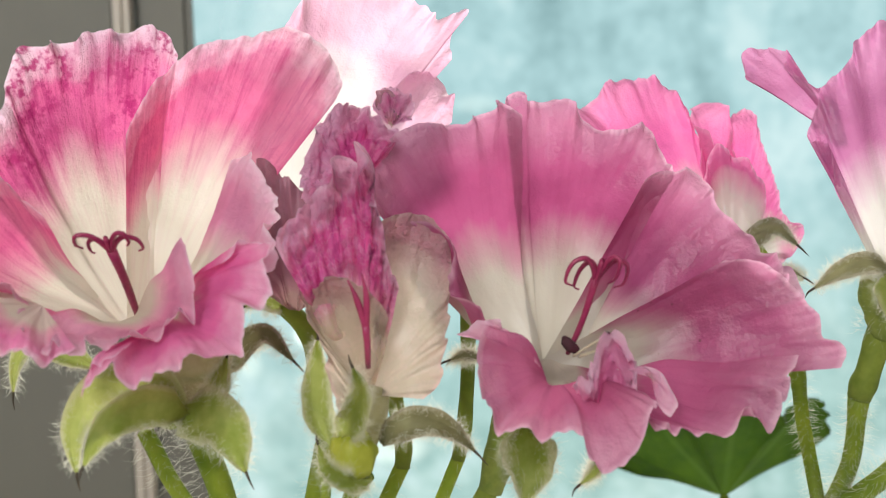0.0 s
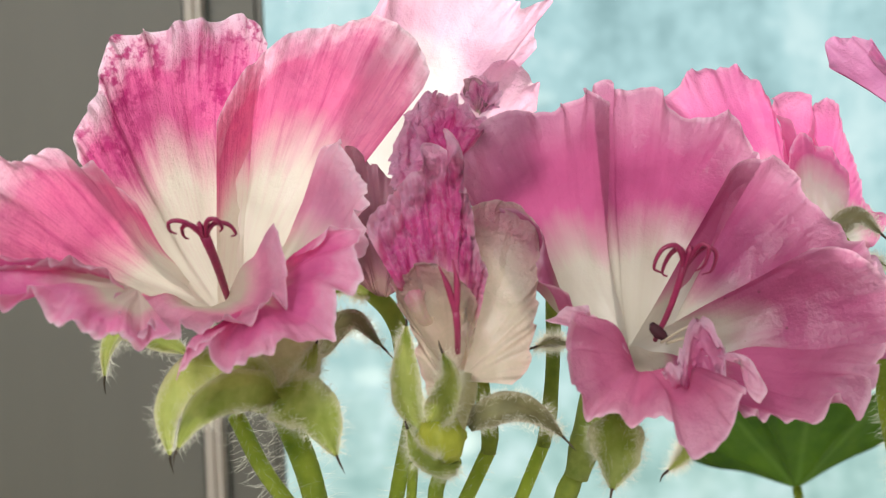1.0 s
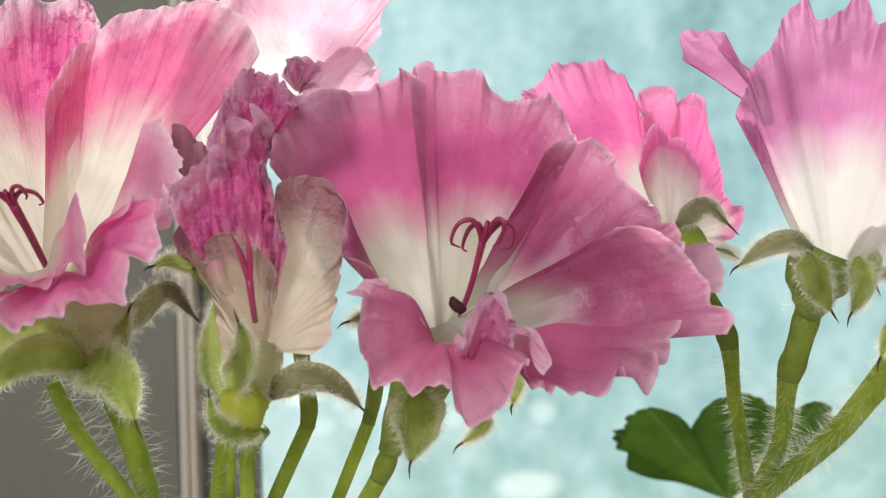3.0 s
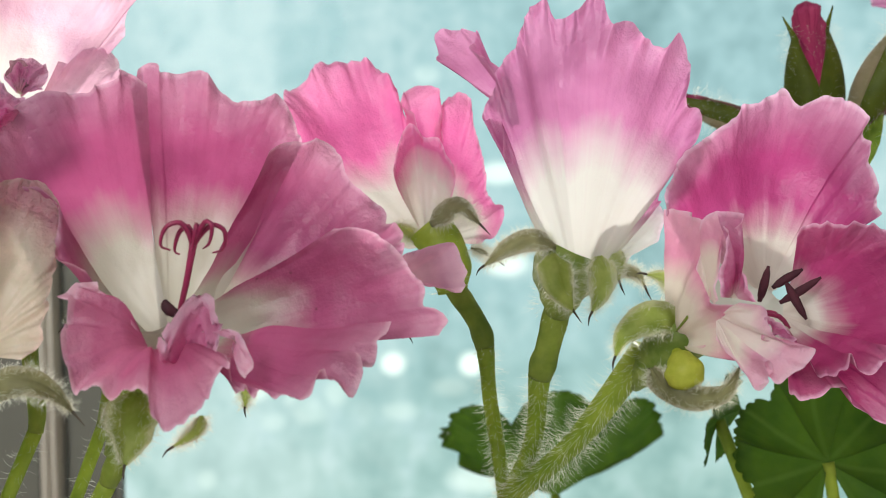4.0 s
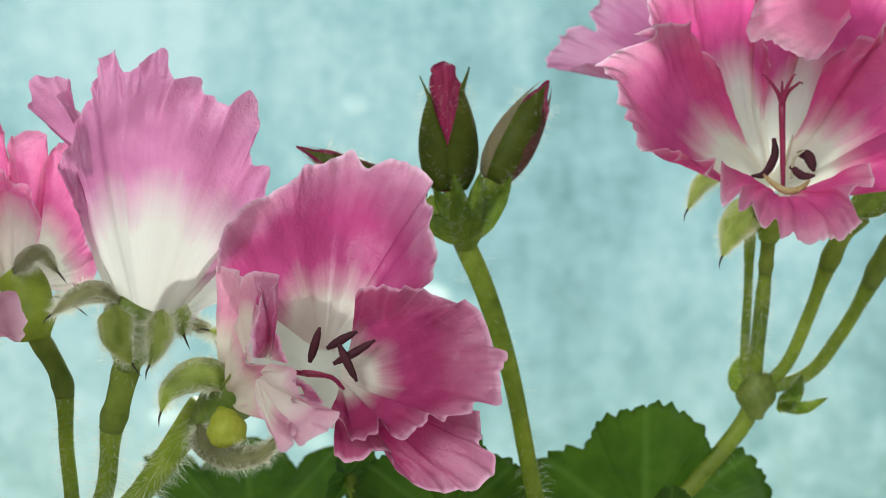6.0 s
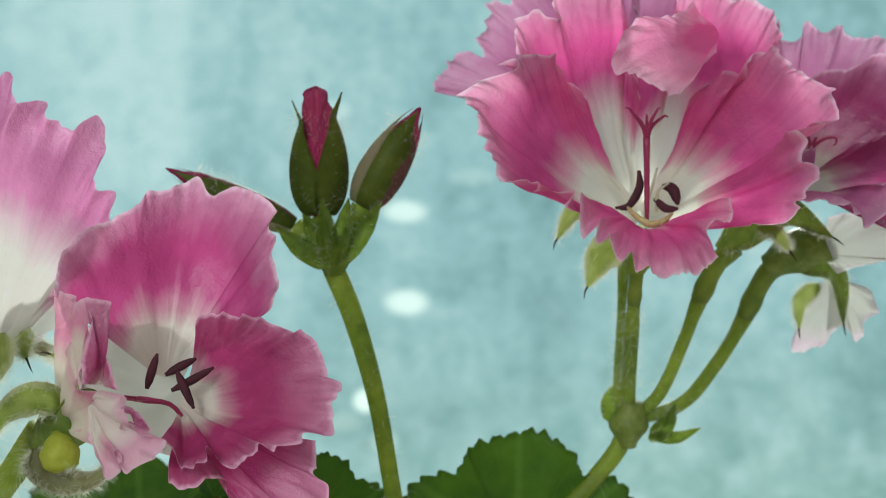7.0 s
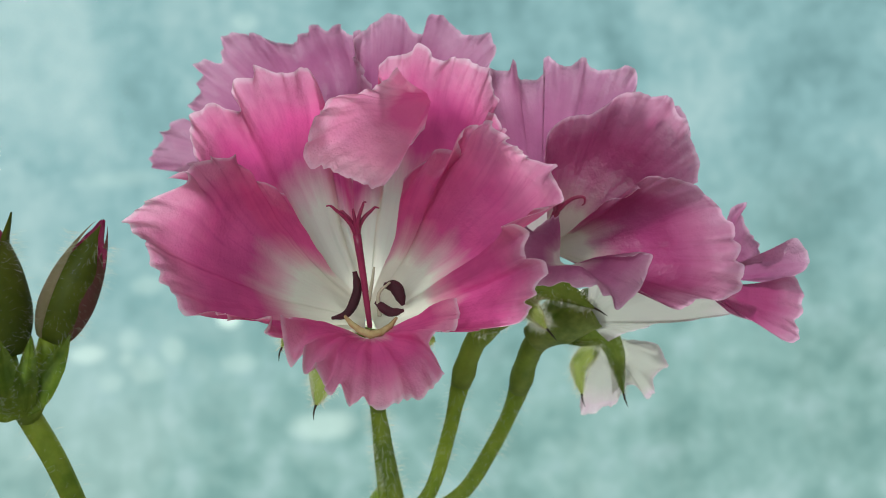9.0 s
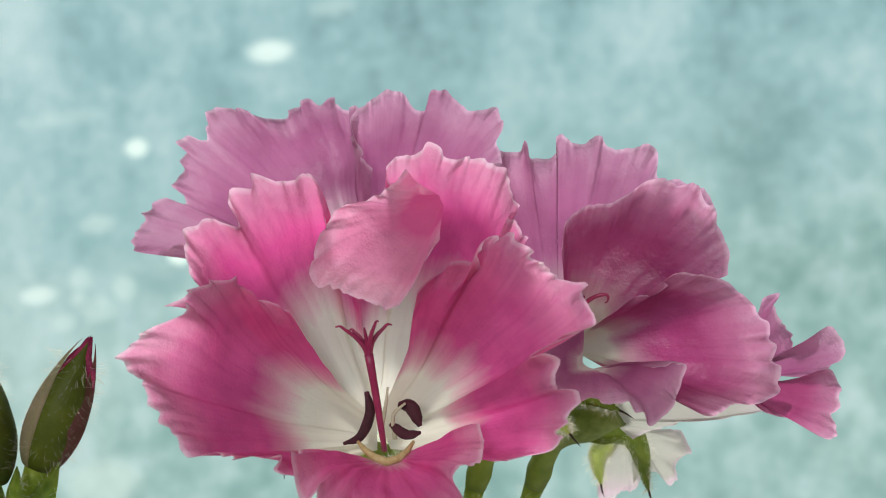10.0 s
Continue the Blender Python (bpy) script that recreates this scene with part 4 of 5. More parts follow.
petal(flower_c, PK_M, .05, .10, 0.22, (1.47, -5.75, -1.12),
      [(1.12, -5.9, -1.08), (1.11, -6.0, -0.93), (1.26, -6.05, -0.86), (1.49, -6.05, -0.85), (1.7, -6.0, -0.9), (1.79, -6.0, -1.04), (1.73, -5.95, -1.17)])
petal(flower_c, PK_R, .05, .06, 0.05, (1.99, -5.8, -0.99),
      [(1.63, -5.8, -0.88), (1.84, -5.8, -0.83), (2.06, -5.9, -0.93), (2.16, -6.0, -1.11), (2.23, -6.05, -1.29), (2.13, -6.1, -1.37), (2.02, -6.05, -1.27), (2.0, -5.95, -1.1)])

flower_d = flower("small pink geranium flower seen from the side", (3.6, -0.7, 0.46), 0.75)
petal(flower_d, PK_D, .46, -.22, 0.085, (3.63, -0.75, 0.4),
      [(3.26, -1.0, 0.33), (2.66, -1.0, 0.95), (2.08, -0.8, 1.08), (1.9, -0.6, 1.51), (1.82, -0.5, 1.75), (1.73, -0.4, 2.11), (1.76, -0.3, 2.45), (1.96, -0.1, 2.74), (2.26, 0.0, 2.92), (2.66, 0.1, 3.0), (2.95, 0.1, 2.94), (3.27, 0.0, 2.74), (3.33, -0.1, 2.45), (3.46, -0.2, 2.06), (3.39, -0.4, 1.68)])
petal(flower_d, PK_D, .74, -.15, 0.05, (3.69, -0.9, 0.41),
      [(3.52, -1.1, 0.67), (3.36, -1.2, 1.05), (3.32, -1.1, 1.43), (3.39, -1.0, 1.73), (3.55, -0.95, 1.91), (3.74, -1.1, 1.69), (3.93, -1.1, 1.67), (4.05, -1.1, 1.42), (4.13, -1.1, 1.15), (4.05, -1.1, 0.81), (3.9, -1.0, 0.57)])
petal(flower_d, PK_D, .40, -.15, 0.06, (3.82, -0.6, 0.46),
      [(3.64, -0.4, 1.7), (3.46, -0.15, 2.12), (3.38, 0.0, 2.38), (3.49, 0.1, 2.6), (3.75, 0.1, 2.63), (3.87, 0.1, 2.48), (3.91, 0.05, 2.16), (3.94, -0.1, 1.79)])
petal(flower_d, PK_D, .42, -.15, 0.06, (3.84, -0.5, 0.46),
      [(3.78, 0.0, 1.69), (3.83, 0.15, 2.14), (3.93, 0.25, 2.38), (4.1, 0.3, 2.5), (4.31, 0.3, 2.44), (4.35, 0.15, 2.07), (4.44, 0.1, 1.71), (4.48, 0.0, 1.38), (4.53, -0.1, 1.02), (4.71, -0.3, 0.77), (4.64, -0.4, 0.48), (4.4, -0.5, 0.28)])
petal(flower_d, PK_P, .1, -.05, 0.07, (3.35, -1.5, -0.25),
      [(3.25, -2.2, 0), (3.6, -2.3, 0.08), (4.09, -2.4, 0.17), (4.25, -2.4, -0.06), (4.26, -2.4, -0.44), (3.94, -2.3, -0.36), (3.48, -2, -0.35)])

flower_e = flower("lilac-pink geranium flower seen from behind, white base", (5.65, -1.9, -0.33), 0.68)
petal(flower_e, PK_E, .55, .22, 0.145, (5.72, -1.9, -0.42),
      [(5.4, -1.9, 0.1), (5.26, -1.95, 0.49), (5.03, -2.0, 0.83), (4.87, -2.05, 1.07), (4.84, -2.1, 1.41), (4.82, -2.1, 1.63), (4.56, -1.9, 1.87), (4.71, -1.9, 2.08), (4.8, -1.95, 2.44), (5.05, -2.2, 2.64), (5.17, -2.6, 2.98), (5.44, -2.9, 3.08), (5.55, -2.9, 2.83), (5.84, -3.0, 2.92), (6.08, -3.1, 3.01), (6.27, -3.0, 2.76), (6.56, -2.9, 2.69), (6.78, -2.8, 2.44), (7.04, -2.7, 2.52), (7.22, -2.5, 2.18), (7.17, -2.4, 1.81), (7.31, -2.3, 1.58), (7.23, -2.2, 1.26), (6.88, -2.1, 1.03), (6.79, -2.0, 0.59), (6.62, -1.9, 0.42)])
petal(flower_e, PK_E, .1, .08, 0.09, (5.01, -1.6, 1.89),
      [(4.57, -1.6, 2.17), (4.2, -1.4, 2.53), (3.91, -1.2, 2.78), (3.96, -1.1, 3.11), (4.26, -1.2, 3.16), (4.5, -1.35, 3.07), (4.44, -1.35, 2.8), (4.69, -1.5, 2.65), (5.0, -1.7, 2.35)])
petal(flower_e, WHITE, .95, .05, 0.05, (5.95, -1.75, -0.21),
      [(5.87, -1.9, 0.11), (6.06, -1.95, 0.37), (6.41, -1.95, 0.51), (6.78, -1.9, 0.56), (6.81, -1.85, 0.29), (6.74, -1.85, 0.1), (6.49, -1.8, -0.0), (6.28, -1.75, -0.19)])

flower_f = flower("deep pink geranium flower with white throat and dark anthers", (8.03, -2.2, -0.59), 0.8)
petal(flower_f, PK_F, .35, -.30, 0.09, (8.03, -2.2, -0.59),
      [(6.78, -2.95, 0.35), (6.83, -3.1, 0.68), (6.92, -3.2, 0.93), (7.16, -3.1, 1.16), (7.39, -3.0, 1.3), (7.62, -2.82, 1.45), (7.8, -2.62, 1.63), (7.98, -2.5, 1.76), (8.26, -2.4, 1.84), (8.43, -2.4, 1.88), (8.54, -2.35, 1.75), (8.81, -2.3, 1.76), (9.05, -2.3, 1.67), (9.39, -2.3, 1.51), (9.31, -2.35, 1.33), (9.4, -2.4, 1.13), (9.37, -2.45, 0.93), (9.49, -2.5, 0.65), (9.45, -2.6, 0.43), (9.3, -2.7, 0.16), (9.02, -2.7, 0.11)])
petal(flower_f, PK_FR, .26, -.15, 0.09, (8.22, -2.2, -0.88),
      [(8.42, -2.48, 0.1), (8.53, -2.52, 0.2), (8.73, -2.6, 0.23), (9.02, -2.8, 0.16), (9.36, -2.9, 0.15), (9.71, -3.0, 0.03), (9.97, -3.0, -0.22), (10.09, -3.1, -0.52), (10.26, -3.2, -0.61), (10.2, -3.25, -0.96), (10.12, -3.3, -1.22), (9.87, -3.4, -1.37), (9.6, -3.5, -1.48), (9.41, -3.5, -1.39), (9.24, -3.5, -1.47), (9.07, -3.55, -1.58), (8.94, -3.55, -1.6), (8.83, -3.6, -1.47), (8.68, -3.6, -1.64), (8.42, -3.55, -1.63), (8.33, -3.5, -1.44), (8.18, -3.4, -1.32)])
petal(flower_f, PK_FR, .1, .1, 0.08, (8.31, -2.3, -1.15),
      [(8.18, -2.7, -1.68), (8.21, -2.75, -1.88), (8.51, -2.8, -1.95), (8.89, -2.8, -1.83), (8.92, -2.8, -2.02), (9.13, -2.85, -2.22), (9.46, -2.9, -2.35), (9.69, -2.9, -2.27), (9.8, -2.9, -2.33), (10.0, -2.85, -2.22), (10.17, -2.8, -1.92), (9.98, -2.7, -1.76), (9.98, -2.6, -1.38)])
petal(flower_f, CREAM, .62, .10, 0.05, (6.88, -2.5, -1.15),
      [(6.76, -2.95, 0.42), (7.02, -3.15, 0.37), (7.26, -3.4, 0.22), (7.25, -3.5, -0.23), (7.33, -3.6, -0.73), (7.68, -3.7, -0.85), (7.87, -3.75, -1.12), (7.79, -3.7, -1.39), (7.58, -3.5, -1.5), (7.28, -3.1, -1.24)])
petal(flower_f, PK_P, .62, .06, 0.06, (7.33, -3.3, -0.94),
      [(7.57, -3.72, -0.77), (7.8, -3.8, -0.87), (7.83, -3.85, -1.11), (8.04, -3.9, -1.27), (8.35, -3.95, -1.36), (8.18, -3.95, -1.56), (7.92, -3.9, -1.74), (7.85, -3.95, -1.46), (7.76, -3.8, -1.79), (7.56, -3.6, -1.47), (7.29, -3.3, -1.19)])
petal(flower_f, WHITE, .97, -.05, .02, (8.19, -1.7, -0.66),
      [(8.44, -1.9, -0.11), (7.68, -2.1, 0.2), (7.02, -2.4, -0.05), (7.05, -2.5, -0.95), (7.28, -2.5, -1.31), (7.82, -2.6, -1.48), (8.53, -2.5, -1.6), (9.09, -2.1, -0.99)])
petal(flower_f, CREAM, .60, .04, 0.03, (7.26, -3.55, -0.75),
      [(7.17, -3.5, -0.49), (7.17, -3.5, -0.09), (7.19, -3.5, 0.18), (7.36, -3.7, 0.31), (7.45, -3.75, 0.15), (7.39, -3.7, -0.14), (7.32, -3.68, -0.5), (7.34, -3.65, -0.73)])
petal(flower_f, PK_FR, .05, .06, 0.03, (7.5, -3.6, -0.72),
      [(7.32, -3.75, -0.7), (7.32, -3.8, -0.48), (7.4, -3.85, -0.15), (7.44, -3.85, 0.09), (7.35, -3.8, 0.29), (7.64, -3.75, 0.25), (7.52, -3.75, 0.07), (7.53, -3.7, -0.25), (7.62, -3.65, -0.51), (7.75, -3.7, -0.78)])
petal(flower_f, PK_F, .05, .05, 0.03, (7.93, -3.6, -1.17),
      [(7.8, -3.85, -0.98), (7.9, -3.7, -1.02), (8.01, -3.7, -1.15), (8.16, -3.8, -1.27), (8.02, -3.88, -1.28), (7.87, -3.86, -1.16)])

flower_h = flower("large deep pink geranium flower with white throat", (14.34, 2.5, 1.93), 0.6)
petal(flower_h, PK_H, .37, -.25, 0.10, (14.34, 2.5, 1.93),
      [(13.38, 0.7, 1.83), (13.14, 0.6, 1.95), (13.03, 0.5, 2.17), (12.78, 0.4, 2.16), (12.59, 0.35, 2.26), (12.35, 0.3, 2.28), (12.27, 0.25, 2.49), (12.12, 0.2, 2.66), (12.04, 0.2, 2.92), (11.96, 0.2, 3.13), (11.84, 0.2, 3.26), (11.95, 0.3, 3.58), (12.18, 0.5, 3.84), (12.4, 0.7, 4.0), (12.62, 0.9, 4.11), (12.89, 1.0, 4.11), (13.04, 1.1, 4.03), (13.19, 1.3, 3.85), (13.55, 1.6, 3.68)])
petal(flower_h, PK_H, .48, -.30, 0.10, (14.31, 2.7, 2.09),
      [(12.53, 1.2, 4.14), (12.46, 1.2, 4.37), (12.51, 1.2, 4.67), (12.72, 1.2, 4.87), (12.91, 1.25, 4.8), (13.07, 1.3, 4.75), (13.13, 1.35, 5.02), (13.36, 1.4, 5.22), (13.56, 1.45, 5.21), (13.76, 1.5, 5.22), (13.89, 1.55, 5.25), (14.09, 1.6, 5.15), (14.17, 1.8, 4.91), (14.05, 1.9, 4.66), (14.24, 2.2, 4.33), (14.41, 2.3, 3.78)])
petal(flower_h, PK_H, .60, -.30, 0.09, (14.37, 2.8, 1.92),
      [(14.25, 2.3, 4.44), (14.62, 2.2, 4.53), (14.89, 2.0, 4.66), (14.96, 1.9, 4.96), (14.87, 1.8, 5.21), (15.08, 1.75, 5.32), (15.24, 1.75, 5.26), (15.42, 1.7, 5.36), (15.55, 1.7, 5.22), (15.82, 1.7, 5.2), (16.02, 1.65, 5.09), (16.14, 1.6, 5.0), (16.28, 1.55, 4.94), (16.36, 1.45, 4.72), (16.45, 1.4, 4.56), (16.3, 1.4, 4.48), (16.34, 1.35, 4.3), (16.43, 1.3, 4.12)])
petal(flower_h, PK_H4, .34, -.10, 0.06, (15.5, 1.85, 4.72),
      [(15.14, 1.74, 5.16), (14.94, 1.65, 5.0), (14.68, 1.45, 4.88), (14.33, 1.25, 4.82), (14.1, 1.05, 4.62), (13.93, 0.9, 4.2), (14.13, 0.8, 3.91), (14.41, 0.75, 3.76), (14.78, 0.75, 3.62), (15.02, 0.85, 3.8), (15.2, 0.98, 4.05), (15.42, 1.15, 4.3)])
petal(flower_h, PK_H, .37, -.20, 0.10, (14.45, 2.5, 1.92),
      [(15.08, 1.6, 3.68), (15.26, 1.5, 3.85), (15.43, 1.3, 3.99), (15.63, 1.1, 3.91), (15.79, 0.95, 3.99), (15.84, 0.9, 4.2), (16.01, 0.85, 4.21), (16.21, 0.75, 4.14), (16.49, 0.6, 3.99), (16.7, 0.45, 3.78), (16.88, 0.3, 3.56), (16.96, 0.2, 3.3), (16.92, 0.1, 3.15), (16.68, 0.05, 3.09), (16.42, 0.0, 2.99), (16.35, 0.0, 2.71), (16.42, 0.05, 2.51), (16.6, 0.1, 2.43), (16.57, 0.2, 2.24), (16.41, 0.3, 2.02), (16.19, 0.45, 1.76), (15.92, 0.6, 1.68), (15.65, 0.8, 1.66)])
petal(flower_h, PK_H, .05, .16, 0.08, (14.42, 1.7, 1.7),
      [(13.46, 1.0, 2.07), (13.41, 0.8, 1.9), (13.46, 0.65, 1.71), (13.62, 0.55, 1.66), (13.64, 0.45, 1.47), (13.81, 0.35, 1.39), (13.87, 0.25, 1.18), (14.07, 0.2, 1.03), (14.31, 0.2, 1.08), (14.5, 0.2, 0.92), (14.72, 0.22, 0.96), (14.85, 0.25, 1.04), (15.03, 0.3, 1.03), (15.27, 0.4, 1.23), (15.28, 0.45, 1.43), (15.21, 0.5, 1.58), (15.48, 0.65, 1.74), (15.6, 0.85, 1.89), (15.57, 1.0, 2.11)])

flower_i = flower("lilac-pink geranium flower behind the large one", (14.24, 5, 3.79), 0.55)
petal(flower_i, PK_I, .3, -.2, 0.09, (14.24, 5, 3.79),
      [(11.85, 6.2, 4.61), (11.28, 6.5, 4.56), (11.04, 6.5, 4.64), (11.3, 6.5, 5.05), (11.62, 6.4, 5.32), (11.91, 6.3, 5.21), (11.97, 6.2, 5.66), (12.16, 6.1, 6.12), (12.45, 6.0, 6.08), (12.57, 5.9, 6.42), (12.96, 5.8, 6.42), (13.27, 5.7, 6.24), (13.43, 5.65, 6.17), (13.79, 5.6, 6.24), (13.95, 5.5, 6.39), (14.1, 5.45, 6.3), (14.24, 5.4, 6.36), (14.44, 5.2, 6.14), (14.59, 5.0, 6.15), (14.51, 4.8, 5.8), (14.62, 4.6, 5.45), (14.73, 4.5, 5.27)])
petal(flower_i, PK_I, .3, -.2, 0.09, (14.75, 5, 3.91),
      [(14.57, 4.8, 5.59), (14.53, 4.8, 5.92), (14.66, 4.8, 6.1), (14.89, 4.7, 6.25), (15.06, 4.7, 6.34), (15.24, 4.7, 6.27), (15.36, 4.7, 6.05), (15.54, 4.7, 5.97), (15.68, 4.7, 6.25), (15.88, 4.7, 6.21), (16.03, 4.7, 6.01), (16.25, 4.7, 5.86), (16.51, 4.8, 5.85), (16.59, 4.9, 5.59), (16.51, 4.9, 5.44), (16.55, 5.0, 5.03)])

flower_j = flower("shaded pink geranium flower leaning away, white throat", (16.92, 4.1, 2.64), 0.55)
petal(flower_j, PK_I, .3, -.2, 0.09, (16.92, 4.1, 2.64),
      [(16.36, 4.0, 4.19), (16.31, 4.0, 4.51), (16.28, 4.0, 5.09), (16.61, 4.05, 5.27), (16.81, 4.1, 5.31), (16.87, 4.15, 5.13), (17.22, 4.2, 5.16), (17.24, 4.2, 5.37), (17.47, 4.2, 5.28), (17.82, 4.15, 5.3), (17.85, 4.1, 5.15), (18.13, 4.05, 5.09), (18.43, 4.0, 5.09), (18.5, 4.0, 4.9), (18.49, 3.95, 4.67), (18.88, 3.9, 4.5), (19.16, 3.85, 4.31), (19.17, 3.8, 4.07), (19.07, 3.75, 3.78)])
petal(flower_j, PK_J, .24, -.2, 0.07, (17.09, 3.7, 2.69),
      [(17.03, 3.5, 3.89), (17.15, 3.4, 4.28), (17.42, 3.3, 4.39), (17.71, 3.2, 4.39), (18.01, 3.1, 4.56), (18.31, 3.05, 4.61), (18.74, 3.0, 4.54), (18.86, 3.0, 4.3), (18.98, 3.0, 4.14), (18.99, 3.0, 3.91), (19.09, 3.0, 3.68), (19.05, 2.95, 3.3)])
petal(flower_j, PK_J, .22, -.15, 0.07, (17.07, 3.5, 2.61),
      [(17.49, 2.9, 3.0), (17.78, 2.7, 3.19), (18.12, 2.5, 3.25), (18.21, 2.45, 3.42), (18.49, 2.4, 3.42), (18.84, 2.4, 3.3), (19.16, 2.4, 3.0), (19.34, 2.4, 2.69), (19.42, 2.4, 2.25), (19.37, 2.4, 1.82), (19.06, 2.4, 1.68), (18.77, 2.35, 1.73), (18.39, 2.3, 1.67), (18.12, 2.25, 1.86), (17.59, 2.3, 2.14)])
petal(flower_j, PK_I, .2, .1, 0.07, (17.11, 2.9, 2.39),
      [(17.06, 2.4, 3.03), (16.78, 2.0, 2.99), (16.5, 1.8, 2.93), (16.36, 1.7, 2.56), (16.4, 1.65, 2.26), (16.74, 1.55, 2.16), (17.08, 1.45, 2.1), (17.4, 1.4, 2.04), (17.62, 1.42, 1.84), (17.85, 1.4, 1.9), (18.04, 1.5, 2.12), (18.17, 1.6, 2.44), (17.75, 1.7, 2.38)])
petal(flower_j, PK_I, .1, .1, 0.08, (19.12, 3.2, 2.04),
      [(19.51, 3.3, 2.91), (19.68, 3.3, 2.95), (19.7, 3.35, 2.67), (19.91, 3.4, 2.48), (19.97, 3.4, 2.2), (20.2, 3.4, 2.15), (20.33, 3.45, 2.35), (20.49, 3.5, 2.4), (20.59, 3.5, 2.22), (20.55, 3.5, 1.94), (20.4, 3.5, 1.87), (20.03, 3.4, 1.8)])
petal(flower_j, WHITE, .97, .05, .03, (17.44, 3.9, 1.54),
      [(17.7, 4.0, 1.22), (18.13, 3.8, 1.35), (18.71, 3.5, 1.42), (19.47, 3.4, 1.44), (19.72, 3.3, 1.53), (19.13, 3.3, 1.81), (18.41, 3.4, 2.05), (17.91, 3.5, 2.16), (17.48, 3.6, 2.1)])
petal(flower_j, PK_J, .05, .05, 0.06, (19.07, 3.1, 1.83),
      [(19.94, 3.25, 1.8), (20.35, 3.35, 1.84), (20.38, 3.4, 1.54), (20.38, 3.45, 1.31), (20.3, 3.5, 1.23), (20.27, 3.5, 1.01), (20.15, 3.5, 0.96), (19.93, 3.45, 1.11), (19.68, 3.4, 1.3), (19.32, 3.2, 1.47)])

flower_k = flower("small drooping white geranium flower", (17.79, 5, 1.22), 0.7)
petal(flower_k, WHITE, .9, .15, .06, (17.79, 5, 1.22),
      [(18.1, 5.2, 1.2), (18.46, 5.4, 1.12), (18.71, 5.6, 0.81), (18.56, 5.7, 0.52), (18.41, 5.8, 0.18), (18.2, 5.7, 0.43), (17.84, 5.6, 0.34)])
petal(flower_k, WHITE, .85, -.1, .06, (17.75, 5.1, 1.18),
      [(17.55, 5.6, 0.89), (17.4, 6.4, 0.03), (17.75, 6.4, -0.01), (18.1, 6, 0.38), (18.12, 5.6, 0.91)])

# ---- pistils and anthers ----
pistil(flower_a, [(-3.58, -5, 0.01), (-3.59, -5.6, 0.4), (-3.63, -6, 0.69)], 5, 0.9, 3.0, 0.045)
style = part("pistil", tube(bmesh.new(), [(-1, -5.8, -0.7), (-0.98, -6.05, -0.47), (-0.98, -6.15, -0.26)], [0.032, 0.036, 0.042]), STYLE, flower_b, "dried crimson style")
for a, b in (((-1.05, -6.25, 0.01), (-1.13, -6.3, 0.22)), ((-0.95, -6.25, 0.04), (-0.98, -6.3, 0.28))):
    part("stigma", tube(bmesh.new(), [(-0.98, -6.13, -0.3), a, b], [0.036, 0.036, 0.01], 8, 12), STYLE, style)
pistil(flower_c, [(1.17, -4.9, -0.7), (1.34, -5.2, -0.34), (1.5, -5.46, 0.11)], 5, 1.3, 3.0, 0.034)
for a, b, c in (((1.21, -5.3, -0.72), (1.45, -5.5, -0.58), (1.62, -5.6, -0.51)), ((1.27, -5.3, -0.73), (1.5, -5.45, -0.68), (1.72, -5.5, -0.77))):
    part("filament", tube(bmesh.new(), [a, b, c], [0.018, 0.015, 0.008], 7, 10), CREAM_PLAIN, flower_c, "pale filament")
anther(flower_c, [(1.12, -5.3, -0.51), (1.16, -5.35, -0.59), (1.28, -5.3, -0.68)], 0.062)
pistil(flower_h, [(14.43, 1.7, 1.83), (14.42, 1.6, 2.41), (14.4, 1.43, 3.03)], 5, -0.25, 1.7, 0.042)
part("throat_ring", tube(bmesh.new(), [(14.13, 1.55, 2.01), (14.26, 1.45, 1.85), (14.45, 1.4, 1.74), (14.65, 1.45, 1.79), (14.79, 1.55, 1.92)], [0.02, 0.045, 0.055, 0.045, 0.02]), POLLEN, flower_h, "speckled pollen ring")
for a, b, c in (((14.42, 1.7, 2.08), (14.51, 1.6, 2.37), (14.57, 1.6, 2.6)), ((14.57, 1.7, 1.96), (14.59, 1.65, 2.25), (14.75, 1.6, 2.38))):
    part("filament", tube(bmesh.new(), [a, b, c], [0.03, 0.025, 0.015], 7, 10), CREAM_PLAIN, flower_h, "pale filament")
anther(flower_h, [(14.31, 1.7, 2.57), (14.32, 1.7, 2.32), (14.16, 1.7, 2.04), (13.96, 1.6, 2)], 0.06)
anther(flower_h, [(14.67, 1.8, 2.35), (14.81, 1.75, 2.31), (14.89, 1.7, 2.07)], 0.08)
anther(flower_h, [(14.54, 1.7, 2.15), (14.71, 1.65, 2), (14.89, 1.65, 2)], 0.06)
pistil(flower_j, [(16.99, 3.4, 2.7), (17, 3.2, 2.93), (17.09, 3.04, 3.11)], 3, 0.6, 3.0, 0.04)
for a, b, c in (((7.89, -2.7, -0.75), (7.96, -2.75, -0.52), (8.02, -2.75, -0.32)), ((8.08, -2.5, -0.58), (8.25, -2.5, -0.48), (8.46, -2.5, -0.37)),
                ((8.16, -2.5, -0.77), (8.41, -2.5, -0.64), (8.68, -2.5, -0.48)), ((8.24, -2.6, -0.53), (8.37, -2.6, -0.81), (8.46, -2.6, -0.99))):
    anther(flower_f, [a, b, c], 0.052)
pistil(flower_f, [(8.31, -2.3, -1.15), (8.15, -2.5, -0.94), (7.85, -2.7, -0.89)], 3, 0.5, 3.0, 0.03)

